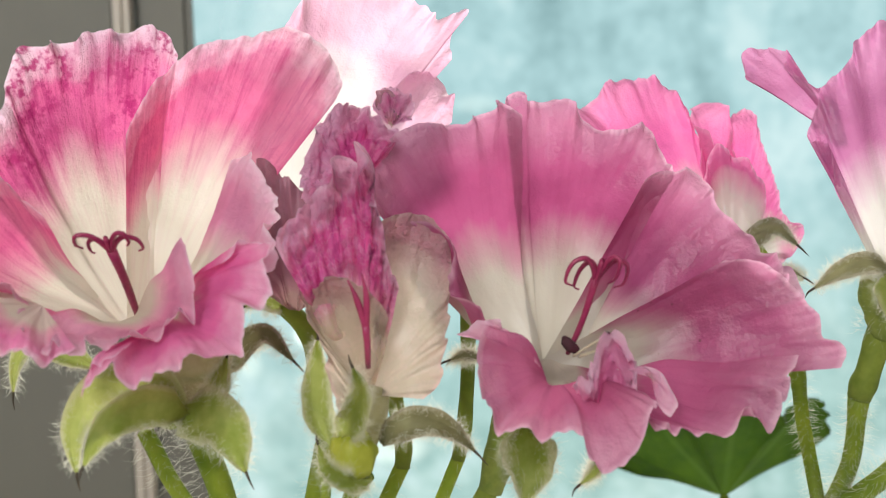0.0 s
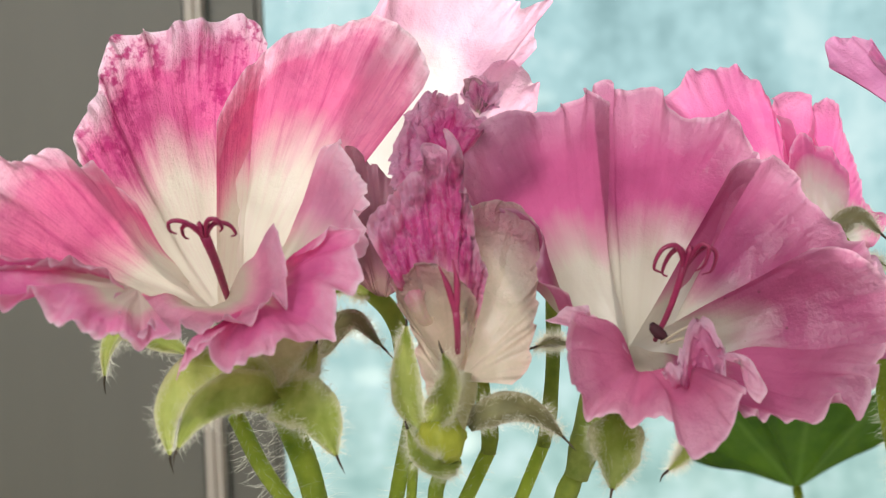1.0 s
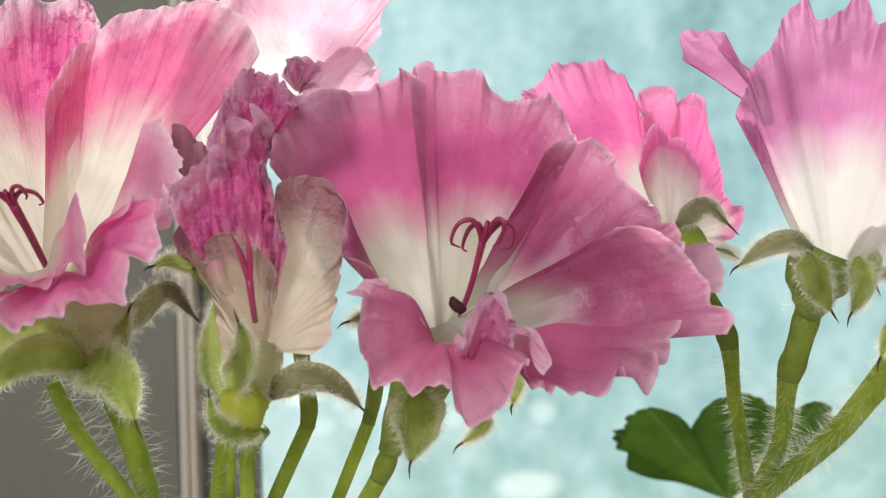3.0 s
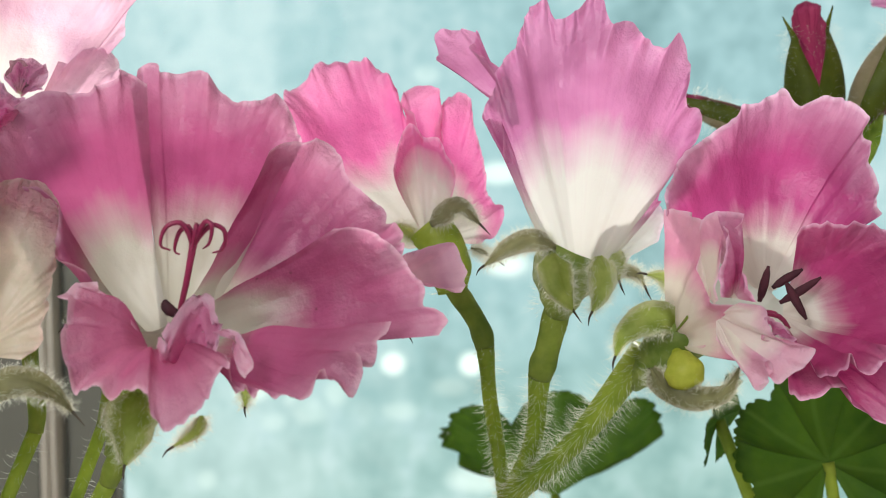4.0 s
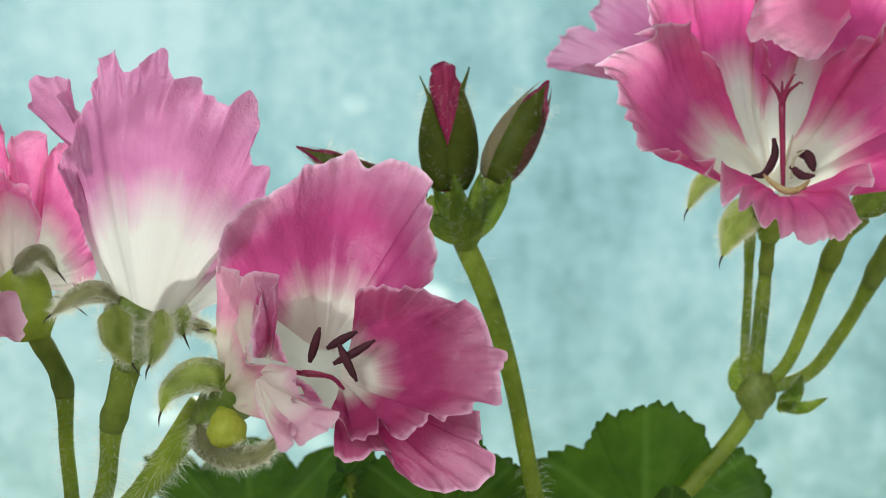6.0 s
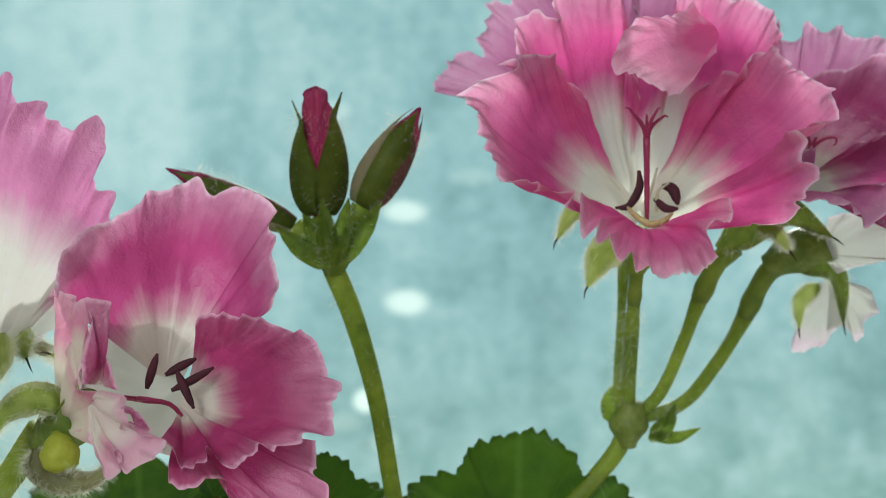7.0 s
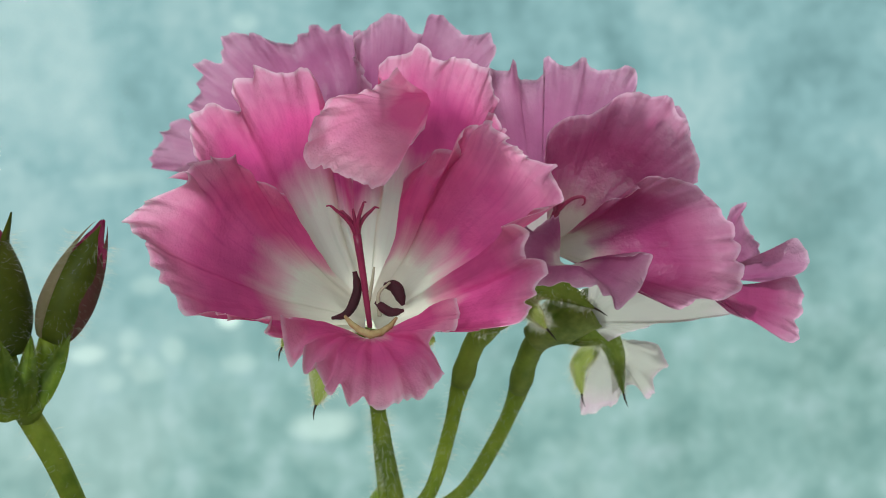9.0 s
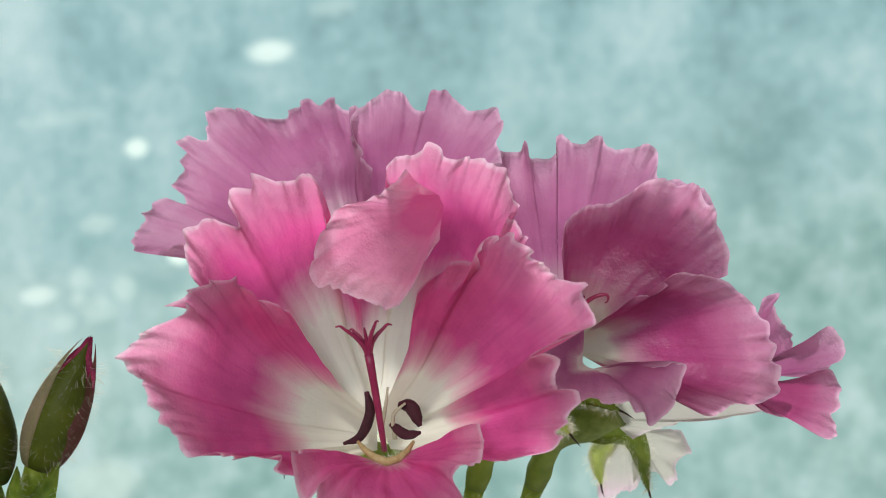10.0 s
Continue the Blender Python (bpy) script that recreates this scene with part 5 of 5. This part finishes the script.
# ---- calyces, sepals and stalks ----
cup(flower_a, [(-3.05, -5.0, -1.14), (-3.03, -5.0, -0.98), (-3.01, -4.95, -0.73), (-2.97, -4.95, -0.37)], [0.14, 0.24, 0.40, 0.46], CALYX_PALE)
blade(flower_a, SEPAL, (-3.02, -5.3, -1.08), (-4.14, -5.9, -1.66), 0.5, fold=0.5, via=[(-3.37, -5.6, -0.79), (-3.82, -5.9, -0.78), (-4.12, -6.0, -1.17)])
blade(flower_a, SEPAL, (-3.03, -5.5, -1.1), (-3.98, -6.3, -1.56), 0.46, fold=-0.5, via=[(-3.27, -5.9, -0.97), (-3.59, -6.2, -1.06), (-3.83, -6.3, -1.29)])
blade(flower_a, SEPAL, (-3.07, -5.4, -1.04), (-2.34, -5.9, -1.75), 0.66, fold=0.4, via=[(-2.76, -5.8, -1.11), (-2.53, -5.9, -1.27)])
blade(flower_a, SEPAL, (-2.94, -5.2, -1.05), (-2.58, -5.2, -0.5), 0.3, fold=0.3, via=[(-2.71, -5.3, -0.87)])
blade(flower_a, SEPAL, (-4.21, -4.4, -0.55), (-5.28, -4.0, -0.82), 0.30, via=[(-4.6, -4.3, -0.35), (-5.06, -4.1, -0.26), (-5.24, -4.0, -0.49)])
blade(flower_a, SEPAL_DRY, (-2.79, -4.8, -0.74), (-1.87, -4.9, -0.62), 0.30, (0.1, 0, 0.4))
part("receptacle", tube(bmesh.new(), [(-3.49, -5.2, -1.15), (-3.18, -5.3, -1.1), (-2.91, -5.2, -1.18)], [0.08, 0.17, 0.08], 12, 12), SEPAL, flower_a, "green base of the calyx")
stalk(flower_a, [(-3.58, -4.9, -1.29), (-3.33, -4.6, -1.96), (-2.92, -4.2, -2.67), (-1.2, -3.0, -7), (-0.6, -1.0, LOW)], [0.098, 0.090, 0.090, 0.090, 0.090], hairy=420, hair=0.3)
stalk(flower_s, [(-3.1, -4.2, -1.39), (-2.92, -4, -2.01), (-2.83, -3.6, -2.72), (-1.0, -2.6, -7), (-0.5, -0.9, LOW)], [0.156, 0.123, 0.090, 0.090, 0.090], hairy=420, hair=0.3)
stalk(flower_s, [(-2.06, -4.1, 0.04), (-1.78, -4.1, -0.3), (-1.69, -4.1, -1.03), (-1.66, -4, -1.56), (-1.82, -3.8, -2.23), (-0.9, -2.0, -8), (-0.4, -0.8, LOW)], [0.115, 0.131, 0.148, 0.131, 0.074, 0.074, 0.074], hairy=300, spur=1.7)
blade(flower_s, SEPAL, (-2.05, -4.2, 0.01), (-2.46, -4.6, 0.03), 0.22, (0, 0, 0.08))
cup(flower_b, [(-1.27, -5.0, -1.81), (-1.18, -5.05, -1.51), (-1.07, -5.1, -1.2), (-1.01, -5.2, -0.88)], [0.06, 0.20, 0.22, 0.20], CALYX_PALE, 160)
part("ovary", tube(bmesh.new(), [(-1.53, -5.35, -1.62), (-1.25, -5.4, -1.63), (-0.97, -5.35, -1.61)], [0.04, 0.27, 0.34, 0.27, 0.04], 18, 16), BULB, flower_b, "round yellow-green swelling")
blade(flower_b, SEPAL, (-1.47, -5.4, -1.52), (-1.59, -5.0, -0.36), 0.34, via=[(-1.61, -5.3, -1.11), (-1.61, -5.15, -0.73)])
blade(flower_b, SEPAL, (-1.36, -5.6, -1.48), (-1.16, -6.0, -0.67), 0.34, via=[(-1.19, -5.9, -1.24), (-1.09, -6.0, -0.94)])
blade(flower_b, SEPAL_DRY, (-0.94, -5.4, -1.54), (0.09, -5.4, -1.7), 0.34, via=[(-0.71, -5.5, -1.37), (-0.4, -5.5, -1.33), (-0.13, -5.4, -1.47)])
blade(flower_b, SEPAL, (-1.05, -5.4, -1.91), (-1.61, -5.5, -1.49), 0.24, via=[(-1.28, -5.75, -1.91), (-1.51, -5.7, -1.75)])
stalk(flower_b, [(-1.13, -4.9, -1.91), (-1.35, -4.7, -2.16), (-1.44, -4.4, -2.7), (-0.5, -2.5, -7), (-0.3, -0.8, LOW)], [0.090, 0.082, 0.074, 0.074, 0.074], hairy=200)
stalk(flower_b, [(-1.65, -4.2, -1.98), (-1.76, -3.9, -2.73), (-0.7, -2, -8), (-0.35, -0.7, LOW)], [0.061, 0.061, 0.066, 0.066], hairy=160)
cup(flower_c, [(0.22, -4.2, -2.24), (0.42, -4.3, -1.71), (0.74, -4.4, -1.26), (0.86, -4.4, -0.94)], [0.14, 0.2, 0.36, 0.2])
blade(flower_c, SEPAL, (0.66, -4.9, -1.51), (0.58, -5.2, -2.32), 0.62, (0.05, -0.15, 0.0))
blade(flower_c, SEPAL, (1.43, -5, -1.79), (1.17, -5.44, -2.12), 0.16, (0.1, 0, 0))
blade(flower_c, SEPAL, (1.77, -4, -1.37), (1.63, -3.5, -1.76), 0.15, (0, 0, 0))
blade(flower_c, SEPAL_DRY, (0.2, -4.6, -0.69), (-0.17, -4.6, -0.71), 0.14, (0, 0, 0.04))
stalk(flower_c, [(0.41, -4.2, -1.71), (0.2, -4, -2.24), (-0.09, -3.8, -2.82), (-0.1, -2.4, -7), (-0.2, -0.7, LOW)], [0.131, 0.115, 0.090, 0.090, 0.090], hairy=200, spur=1.0)
stalk(flower_c, [(0.1, -3.4, 0.1), (0.04, -3.4, -0.89), (-0.03, -3.4, -1.44), (-0.11, -3.4, -1.85), (-0.56, -3.2, -2.83), (-0.2, -1.6, -7), (-0.25, -0.6, LOW)], [0.098, 0.098, 0.107, 0.074, 0.074, 0.074], hairy=200, spur=2.05)
stalk(flower_c, [(-0.87, -3.9, -0.6), (-0.82, -4, -1.14), (-0.77, -4, -1.88), (-1.21, -3.8, -2.76), (-0.6, -2.0, -7), (-0.3, -0.75, LOW)], [0.107, 0.107, 0.123, 0.074, 0.074, 0.074], hairy=200, spur=1.35)
NODE = (4.6, -1.0, -3.2)
cup(flower_d, [(4.02, -0.9, -0.39), (3.98, -0.9, -0.09), (3.88, -0.8, 0.29), (3.7, -0.8, 0.53)], [0.2, 0.32, 0.3, 0.3], STEM, 120)
blade(flower_d, SEPAL_DRY, (3.78, -1.2, 0.51), (4.46, -1.4, 0.46), 0.3, (0.05, 0, 0.25))
blade(flower_d, SEPAL, (3.56, -0.9, 0.34), (3.22, -0.8, 0.55), 0.22, (0, 0, 0.05))
blade(flower_d, SEPAL, (3.5, -0.9, -0.36), (3.39, -1, -0.88), 0.25, (-0.15, 0, 0.05))
blade(flower_d, SEPAL_DRY, (4.29, -1, 0.19), (4.59, -1, 0.04), 0.1, (0, 0, 0.02))
stalk(flower_d, [(4.03, -0.9, -0.31), (4.31, -0.9, -0.77), (4.41, -0.9, -1.08), (4.45, -0.9, -1.82), (4.52, -0.9, -2.41), NODE], [0.15, 0.1, 0.1], hairy=160, spur=0.95)
cup(flower_e, [(5.39, -1.6, -0.78), (5.43, -1.65, -0.67), (5.5, -1.7, -0.39), (5.6, -1.8, -0.11), (5.68, -1.85, 0.06)], [0.15, 0.27, 0.42, 0.46, 0.40], CALYX, 500)
blade(flower_e, SEPAL_DRY, (5.44, -2.2, 0.07), (4.49, -2.0, -0.12), 0.30, fold=0.5, via=[(5.18, -2.3, 0.17), (4.86, -2.2, 0.11)], fuzz=600)
blade(flower_e, SEPAL, (5.97, -2.3, -0.06), (5.84, -2.4, -0.79), 0.36, fold=0.6, via=[(6.0, -2.45, -0.28), (5.96, -2.5, -0.54)])
blade(flower_e, SEPAL, (5.38, -2.2, -0.0), (5.62, -2.3, -0.75), 0.44, fold=-0.3, via=[(5.42, -2.35, -0.29), (5.5, -2.4, -0.54)])
blade(flower_e, SEPAL, (5.96, -2.0, -0.03), (6.22, -2.0, -0.4), 0.40, fold=0.3, via=[(6.13, -2.1, -0.14)])
blade(flower_e, SEPAL_DRY, (6.14, -1.7, -0.19), (6.56, -1.6, -0.47), 0.18, via=[(6.34, -1.7, -0.25), (6.49, -1.65, -0.32)])
stalk(flower_e, [(5.42, -1.6, -0.67), (5.22, -1.4, -1.32), (5.14, -1.3, -1.54), (5, -1.1, -2.43), NODE], [0.185, 0.1, 0.125], hairy=260, spur=1.0)
cup(flower_f, [(6.3, -2.0, -1.66), (6.55, -2.2, -1.46), (6.83, -2.4, -1.19), (7.23, -2.6, -1.03)], [0.16, 0.26, 0.34, 0.30], CALYX, 200)
blade(flower_f, SEPAL, (6.9, -2.7, -1.08), (6.09, -2.9, -1.36), 0.42, fold=0.5, via=[(6.72, -2.9, -0.9), (6.43, -3.0, -0.93), (6.2, -3.0, -1.11)])
part("bulb", tube(bmesh.new(), [(6.83, -2.9, -1.29), (6.91, -3.0, -1.54), (6.95, -3.0, -1.83)], [0.05, 0.17, 0.25, 0.22, 0.03], 16, 16), BULB, flower_f, "bright yellow-green swelling in a curled sepal")
blade(flower_f, SEPAL_DRY, (6.53, -2.7, -1.48), (7.6, -2.9, -1.52), 0.34, fold=0.7, via=[(6.7, -3.1, -1.74), (7.02, -3.2, -1.88), (7.38, -3.1, -1.83)], fuzz=700)
blade(flower_f, SEPAL, (6.88, -2.4, -0.81), (6.54, -2.2, -0.32), 0.30, via=[(6.93, -2.4, -0.59), (6.78, -2.3, -0.39)])
part("awn", tube(bmesh.new(), [(6.84, -3.0, -1.07), (7.07, -3.2, -0.8), (7.2, -3.3, -0.63)], [0.012, 0.02, 0.008], 6, 10), SPUR, flower_f, "thin dark green thread")
stalk(flower_f, [(6.49, -2.2, -1.28), (6.17, -2, -1.69), (5.56, -1.6, -2.41), NODE], [0.2, 0.17, 0.14, 0.15], hairy=320, hair=0.25)
HNODE = (14.48, 5.2, -1.17)
blade(flower_h, SEPAL, (14.24, 2.4, 1.73), (13.58, 2.3, 0.85), 0.55, (-0.1, -0.05, 0.05))
blade(flower_h, SEPAL, (13.81, 3, 2.31), (13.15, 3, 1.64), 0.3, (-0.08, 0, 0.1))
blade(flower_h, SEPAL, (15.25, 2.6, 1.57), (14.18, 2.4, 1.5), 0.3, (0, 0, 0.0))
cup(flower_h, [(14.37, 2.9, 1.16), (14.41, 2.8, 1.37), (14.47, 2.6, 1.66)], [0.15, 0.3, 0.42], STEM)
stalk(flower_h, [(14.4, 2.9, 1.34), (14.37, 3.4, 0.48), (14.43, 4.9, -0.75), HNODE], [0.12, 0.085, 0.085, 0.12], hairy=160, spur=0.75)
stalk(flower_i, [(14.3, 4.2, 1.62), (14.28, 4.5, 0.54), (14.28, 5, -0.75), HNODE], [0.11, 0.075, 0.08, 0.12], hairy=260, hair=0.14)
stalk(flower_i, [(16.07, 4, 1.64), (15.8, 4.2, 1.39), (15.52, 4.47, 0.75), (15.33, 4.7, 0.18), (14.93, 5, -0.75), HNODE], [0.17, 0.1, 0.11], hairy=120, spur=1.1)
blade(flower_i, CALYX, (15.73, 3.6, 1.57), (17.5, 3.2, 1.72), 0.62, (0.1, 0, 0.52))
blade(flower_i, SEPAL, (16.32, 3.4, 1.9), (16.81, 3.2, 1.5), 0.3, (0, 0, 0.15))
stalk(flower_j, [(17.01, 4.3, 1.49), (16.67, 4.5, 1.28), (16.32, 5.4, 0.4), (15.95, 5.5, -0.21), (15.35, 5.3, -0.88), HNODE], [0.18, 0.1, 0.115], hairy=120, spur=1.45)
cup(flower_j, [(16.67, 4.4, 1.36), (17.01, 4.2, 1.57), (17.53, 3.9, 1.73)], [0.22, 0.36, 0.3])
blade(flower_j, CALYX, (17.02, 4.2, 1.33), (17.88, 4.4, 0.41), 0.36, (0.25, -0.1, 0.4))
blade(flower_k, SEPAL, (17.68, 5.3, 1.14), (17.37, 5.6, 0.39), 0.3, (-0.15, 0, 0.1))
stalk(flower_k, [(17.83, 5, 1.24), (17.49, 4.8, 1.35), (17.06, 4.5, 1.44)], [0.08, 0.1, 0.12])

# ---- flower stems ----
def main_stem(label, points, radii, hairy=0):
    ob = anchor("geranium_stalk", points[-1], label, "stem", "stems of the geranium")
    stalk(ob, points, radii, "stem", None, hairy, 0.26)
    return ob


stem_mid = main_stem("light green hairy geranium stem", [NODE, (4.5, -0.6, -7), (4.0, 0.5, LOW)], [0.28, 0.18, 0.2], 120)
stem_right = main_stem("light green geranium stem with leafy bracts", [HNODE, (14.26, 5.3, -1.69), (13.51, 5.4, -2.6), (12.2, 5.0, -7), (11.5, 4.5, LOW)], [0.16, 0.14, 0.125, 0.14, 0.16], 200)
part("node", tube(bmesh.new(), [(14.44, 5.2, -1.6), (14.45, 5.1, -1.22), (14.51, 5, -0.86)], [0.14, 0.34, 0.2], 14, 12), CALYX, stem_right, "swollen green joint")
blade(stem_right, BRACT, (14.79, 5, -1.4), (15.66, 5.2, -1.28), 0.22, (0, 0, -0.1), name="bract", fuzz=60)
blade(stem_right, BRACT, (14.18, 5, -1.22), (14.18, 5, -0.57), 0.26, (-0.08, 0, 0), name="bract", fuzz=60)
blade(stem_right, BRACT, (14.79, 5, -1.49), (15.22, 5.1, -0.88), 0.3, (0.1, 0, 0), name="bract", fuzz=60)

# ---- buds ----
def bud(label, base, tip, width, red, stem_to):
    """A closed bud: folded petals inside five green sepals."""
    ob = anchor("flower_bud", base, label, "flower bud", "buds of the geranium")
    b, t = Vector(base), Vector(tip)
    ahead = (t - b).normalized()
    length = (t - b).length
    side = ahead.cross(Vector((0, 1, 0))).normalized()
    up = ahead.cross(side)
    shape = lambda s: (math.sin(math.pi * min(1, 0.06 + 0.94 * s) ** 0.72)) ** 0.75 if s < 1 else 0.02  # noqa: E731
    bursting = red > 1.02
    bm = bmesh.new()
    layer = bm.loops.layers.uv.new("UVMap")
    rings = []
    n, seg = 40, 48
    for i in range(n + 1):
        s = i / n
        r = width * 0.46 * max(0.03, shape(s * 0.985))
        if bursting:
            close = min(1.0, max(0.0, (s - 0.35) / 0.35))
            r *= 1 - 0.42 * close * close * (3 - 2 * close)
            if s > 0.6:
                r = max(r, width * 0.25 * min(1.0, (1 - s) * 20) ** 0.5)
        ring = []
        for j in range(seg):
            a = 2 * math.pi * j / seg
            turn = 2 * a + 8 * s
            furl = 0.9 * (((turn / (2 * math.pi)) % 1) - 0.5) + 0.25 * math.sin(5 * a - 9 * s) + 0.9 * noise.noise((math.cos(a) * 1.6, math.sin(a) * 1.6, s * 9))
            rr = r * (1 + furl * min(0.42, 1.6 * max(0, s - 0.45)))
            tall = 0.05 * length * noise.noise((math.cos(a) * 2, math.sin(a) * 2, 3.0)) * max(0, s - 0.8) * 5
            ring.append(bm.verts.new((b + ahead * (length * s * red + tall) + side * math.cos(a) * rr + up * math.sin(a) * rr) * CM))
        rings.append(ring)
    for i in range(n):
        for j in range(seg):
            f = bm.faces.new((rings[i][j], rings[i][(j + 1) % seg], rings[i + 1][(j + 1) % seg], rings[i + 1][j]))
            for loop, (k, q) in zip(f.loops, ((i, j), (i, j + 1), (i + 1, j + 1), (i + 1, j))):
                loop[layer].uv = (q / seg * 2, 0.5 + 0.5 * k / n)
    bm.faces.new(rings[-1])
    part("petals", bm, BUD_RED, ob, "furled crimson petals")
    if bursting:
        plan = [(0.0, 1.72, BUD), (math.pi, 1.66, BUD), (-math.pi / 2, 1.2, BUD)]
    else:
        plan = [(math.pi / 2, 1.15, BUD), (0.15, 0.95, BUD_PALE), (math.pi - 0.1, 1.0, BUD_RUSSET), (-math.pi / 2, 1.3, BUD)]
    for k, (a0, open_by, mat) in enumerate(plan):
        bm = bmesh.new()
        rows = []
        for i in range(25):
            s = i / 24
            half = open_by * (1 - s ** (2.3 if bursting else 3.2)) + 0.03
            row = []
            for j in range(11):
                x = j / 5 - 1
                a = a0 + half * x
                r = width * 0.5 * max(0.60 if bursting and s > 0.55 else 0.05, shape(s * 0.95)) + 0.015 + 0.014 * (k % 2) + (0.6 * width * max(0, s - 0.80) if bursting else 0)
                r *= 1 + 0.05 * math.cos(x * 1.5) + 0.03 * noise.noise((x * 2, s * 4, k + 3.0))
                row.append(bm.verts.new((b + ahead * length * s * (0.94 + 0.05 * (k % 2) if bursting else 0.98) + side * math.cos(a) * r + up * math.sin(a) * r) * CM))
            rows.append(row)
        for p, q in zip(rows, rows[1:]):
            for j in range(10):
                bm.faces.new((p[j], p[j + 1], q[j + 1], q[j]))
        bmesh.ops.solidify(bm, geom=bm.faces[:], thickness=0.0002)
        part("sepal", bm, mat, ob)
    stalk(ob, [base, (b * 0.4 + Vector(stem_to) * 0.6), stem_to], [0.16, 0.12, 0.11])
    COUNT[0] += 1
    hairs(ob, [b + ahead * length * 0.1, b + ahead * length * 0.85], width * 0.47, 700, 0.24, COUNT[0])
    return ob


GNODE = (9.7, 2.65, 1.23)
bud("green bud opening to furled crimson petals", (9.49, 2.6, 1.95), (9.41, 2.5, 3.86), 0.84, 1.03, GNODE)
bud("closed green bud with a reddish side", (10.13, 2.6, 2.1), (11.01, 2.5, 3.6), 0.66, 1.0, GNODE)
bud("closed narrow green bud leaning sideways", (9.1, 2.5, 1.78), (7.22, 2.3, 2.6), 0.42, 1.02, GNODE)
stem_bud = main_stem("bright green stem carrying the buds", [(9.68, 2.7, 1.19), (10.01, 2.8, 0.41), (10.37, 2.9, -0.8), (10.67, 3, -2.4), (10.8, 3.2, -8), (10.5, 3.0, LOW)], [0.17, 0.135, 0.125, 0.125, 0.13, 0.14], 320)
part("node", tube(bmesh.new(), [(9.72, 2.7, 1.06), (9.71, 2.6, 1.36), (9.68, 2.6, 1.71)], [0.16, 0.32, 0.26], 14, 10), BRACT, stem_bud, "green joint under the buds")
for tip, w in (((8.86, 2.3, 1.74), 0.34), ((9.23, 2.5, 2.03), 0.3), ((9.56, 2.2, 2.17), 0.34), ((9.96, 2.25, 2.19), 0.32), ((10.45, 2.4, 2.17), 0.36)):
    blade(stem_bud, BRACT, (9.75, 2.3, 1.16), tip, w, (0.0, -0.12, -0.08), name="bract", fuzz=40)


# ---- leaves ----
def leaf(label, centre, radius, tilt, turn, stem_to, group="leaves of the geranium", cup=0.0):
    """A rounded, lobed leaf with a toothed edge, folded along its veins. cup: how far its rim stands up, in radii."""
    ob = anchor("leaf", stem_to, label, "leaf", group)
    m = pose(0, 0, 0, tilt, 0, turn)
    c = Vector(centre)
    bm = bmesh.new()
    n, k = 416, 14
    COUNT[0] += 1
    seed = COUNT[0] * 1.9
    layer = bm.loops.layers.uv.new("UVMap")
    hub, rows, spot = bm.verts.new(c * CM), [], {}
    spot[hub] = (0.5, 0.0)
    for i in range(n + 1):
        a = radians(-160 + 320 * i / n)
        lobe = 1 - 0.17 * (1 - abs(math.cos(a * 2.6))) ** 2.0
        tooth = 1 + 0.055 * abs(math.sin(i * 44 / n * math.pi)) ** 0.7 * (0.8 + 0.6 * noise.noise((i * 0.3, seed, 2))) + 0.04 * noise.noise((a * 6, seed, 0))
        row = []
        for j in range(1, k + 1):
            s = j / k
            r = radius * s * (1 + (lobe * tooth - 1) * s ** 3)
            fold = (0.15 + 0.2 * cup) * radius * abs(math.cos(a * 3.5)) ** 0.6 * s + radius * 0.10 * noise.noise((a * 1.3, s * 2, seed)) * s
            p = Vector((math.sin(a) * r, fold - 0.18 * radius * s * s + cup * radius * s ** 1.2, math.cos(a) * r))
            row.append(bm.verts.new((c + m.to_3x3() @ p) * CM))
            spot[row[-1]] = (a * 7 / (2 * math.pi) + 10.5, s)
        rows.append(row)
    for a, b in zip(rows, rows[1:]):
        bm.faces.new((hub, a[0], b[0]))
        for j in range(k - 1):
            bm.faces.new((a[j], a[j + 1], b[j + 1], b[j]))
    for f in bm.faces:
        for loop in f.loops:
            loop[layer].uv = spot[loop.vert]
    bmesh.ops.solidify(bm, geom=bm.faces[:], thickness=0.0003)
    part("leaf_blade", bm, LEAF, ob)
    stalk(ob, [centre, (c * 0.5 + Vector(stem_to) * 0.5 + Vector((0, 0.4, 0))), stem_to], [0.1, 0.12, 0.13], "leaf_stalk")
    return ob


leaf("broad green scalloped geranium leaf", (12.62, 5.5, -3.55), 2.15, 8, 4, (12.0, 4.8, -13))
leaf("green geranium leaf below the flower", (9.4, 3, -3.11), 1.5, -25, 15, (10.5, 3.2, -13))
leaf("cupped dark green geranium leaf near the window", (5.08, 12, -4.15), 2.25, 74, 6, (6.0, 6.0, LOW), cup=0.62)
leaf("small young green leaf", (12.82, 3.5, -3.17), 0.6, 25, 10, (11.9, 4.6, -9))
leaf("green geranium leaf at the frame's foot", (7.82, 3.5, -2.42), 0.75, 15, 68, (10.4, 3.2, -10))
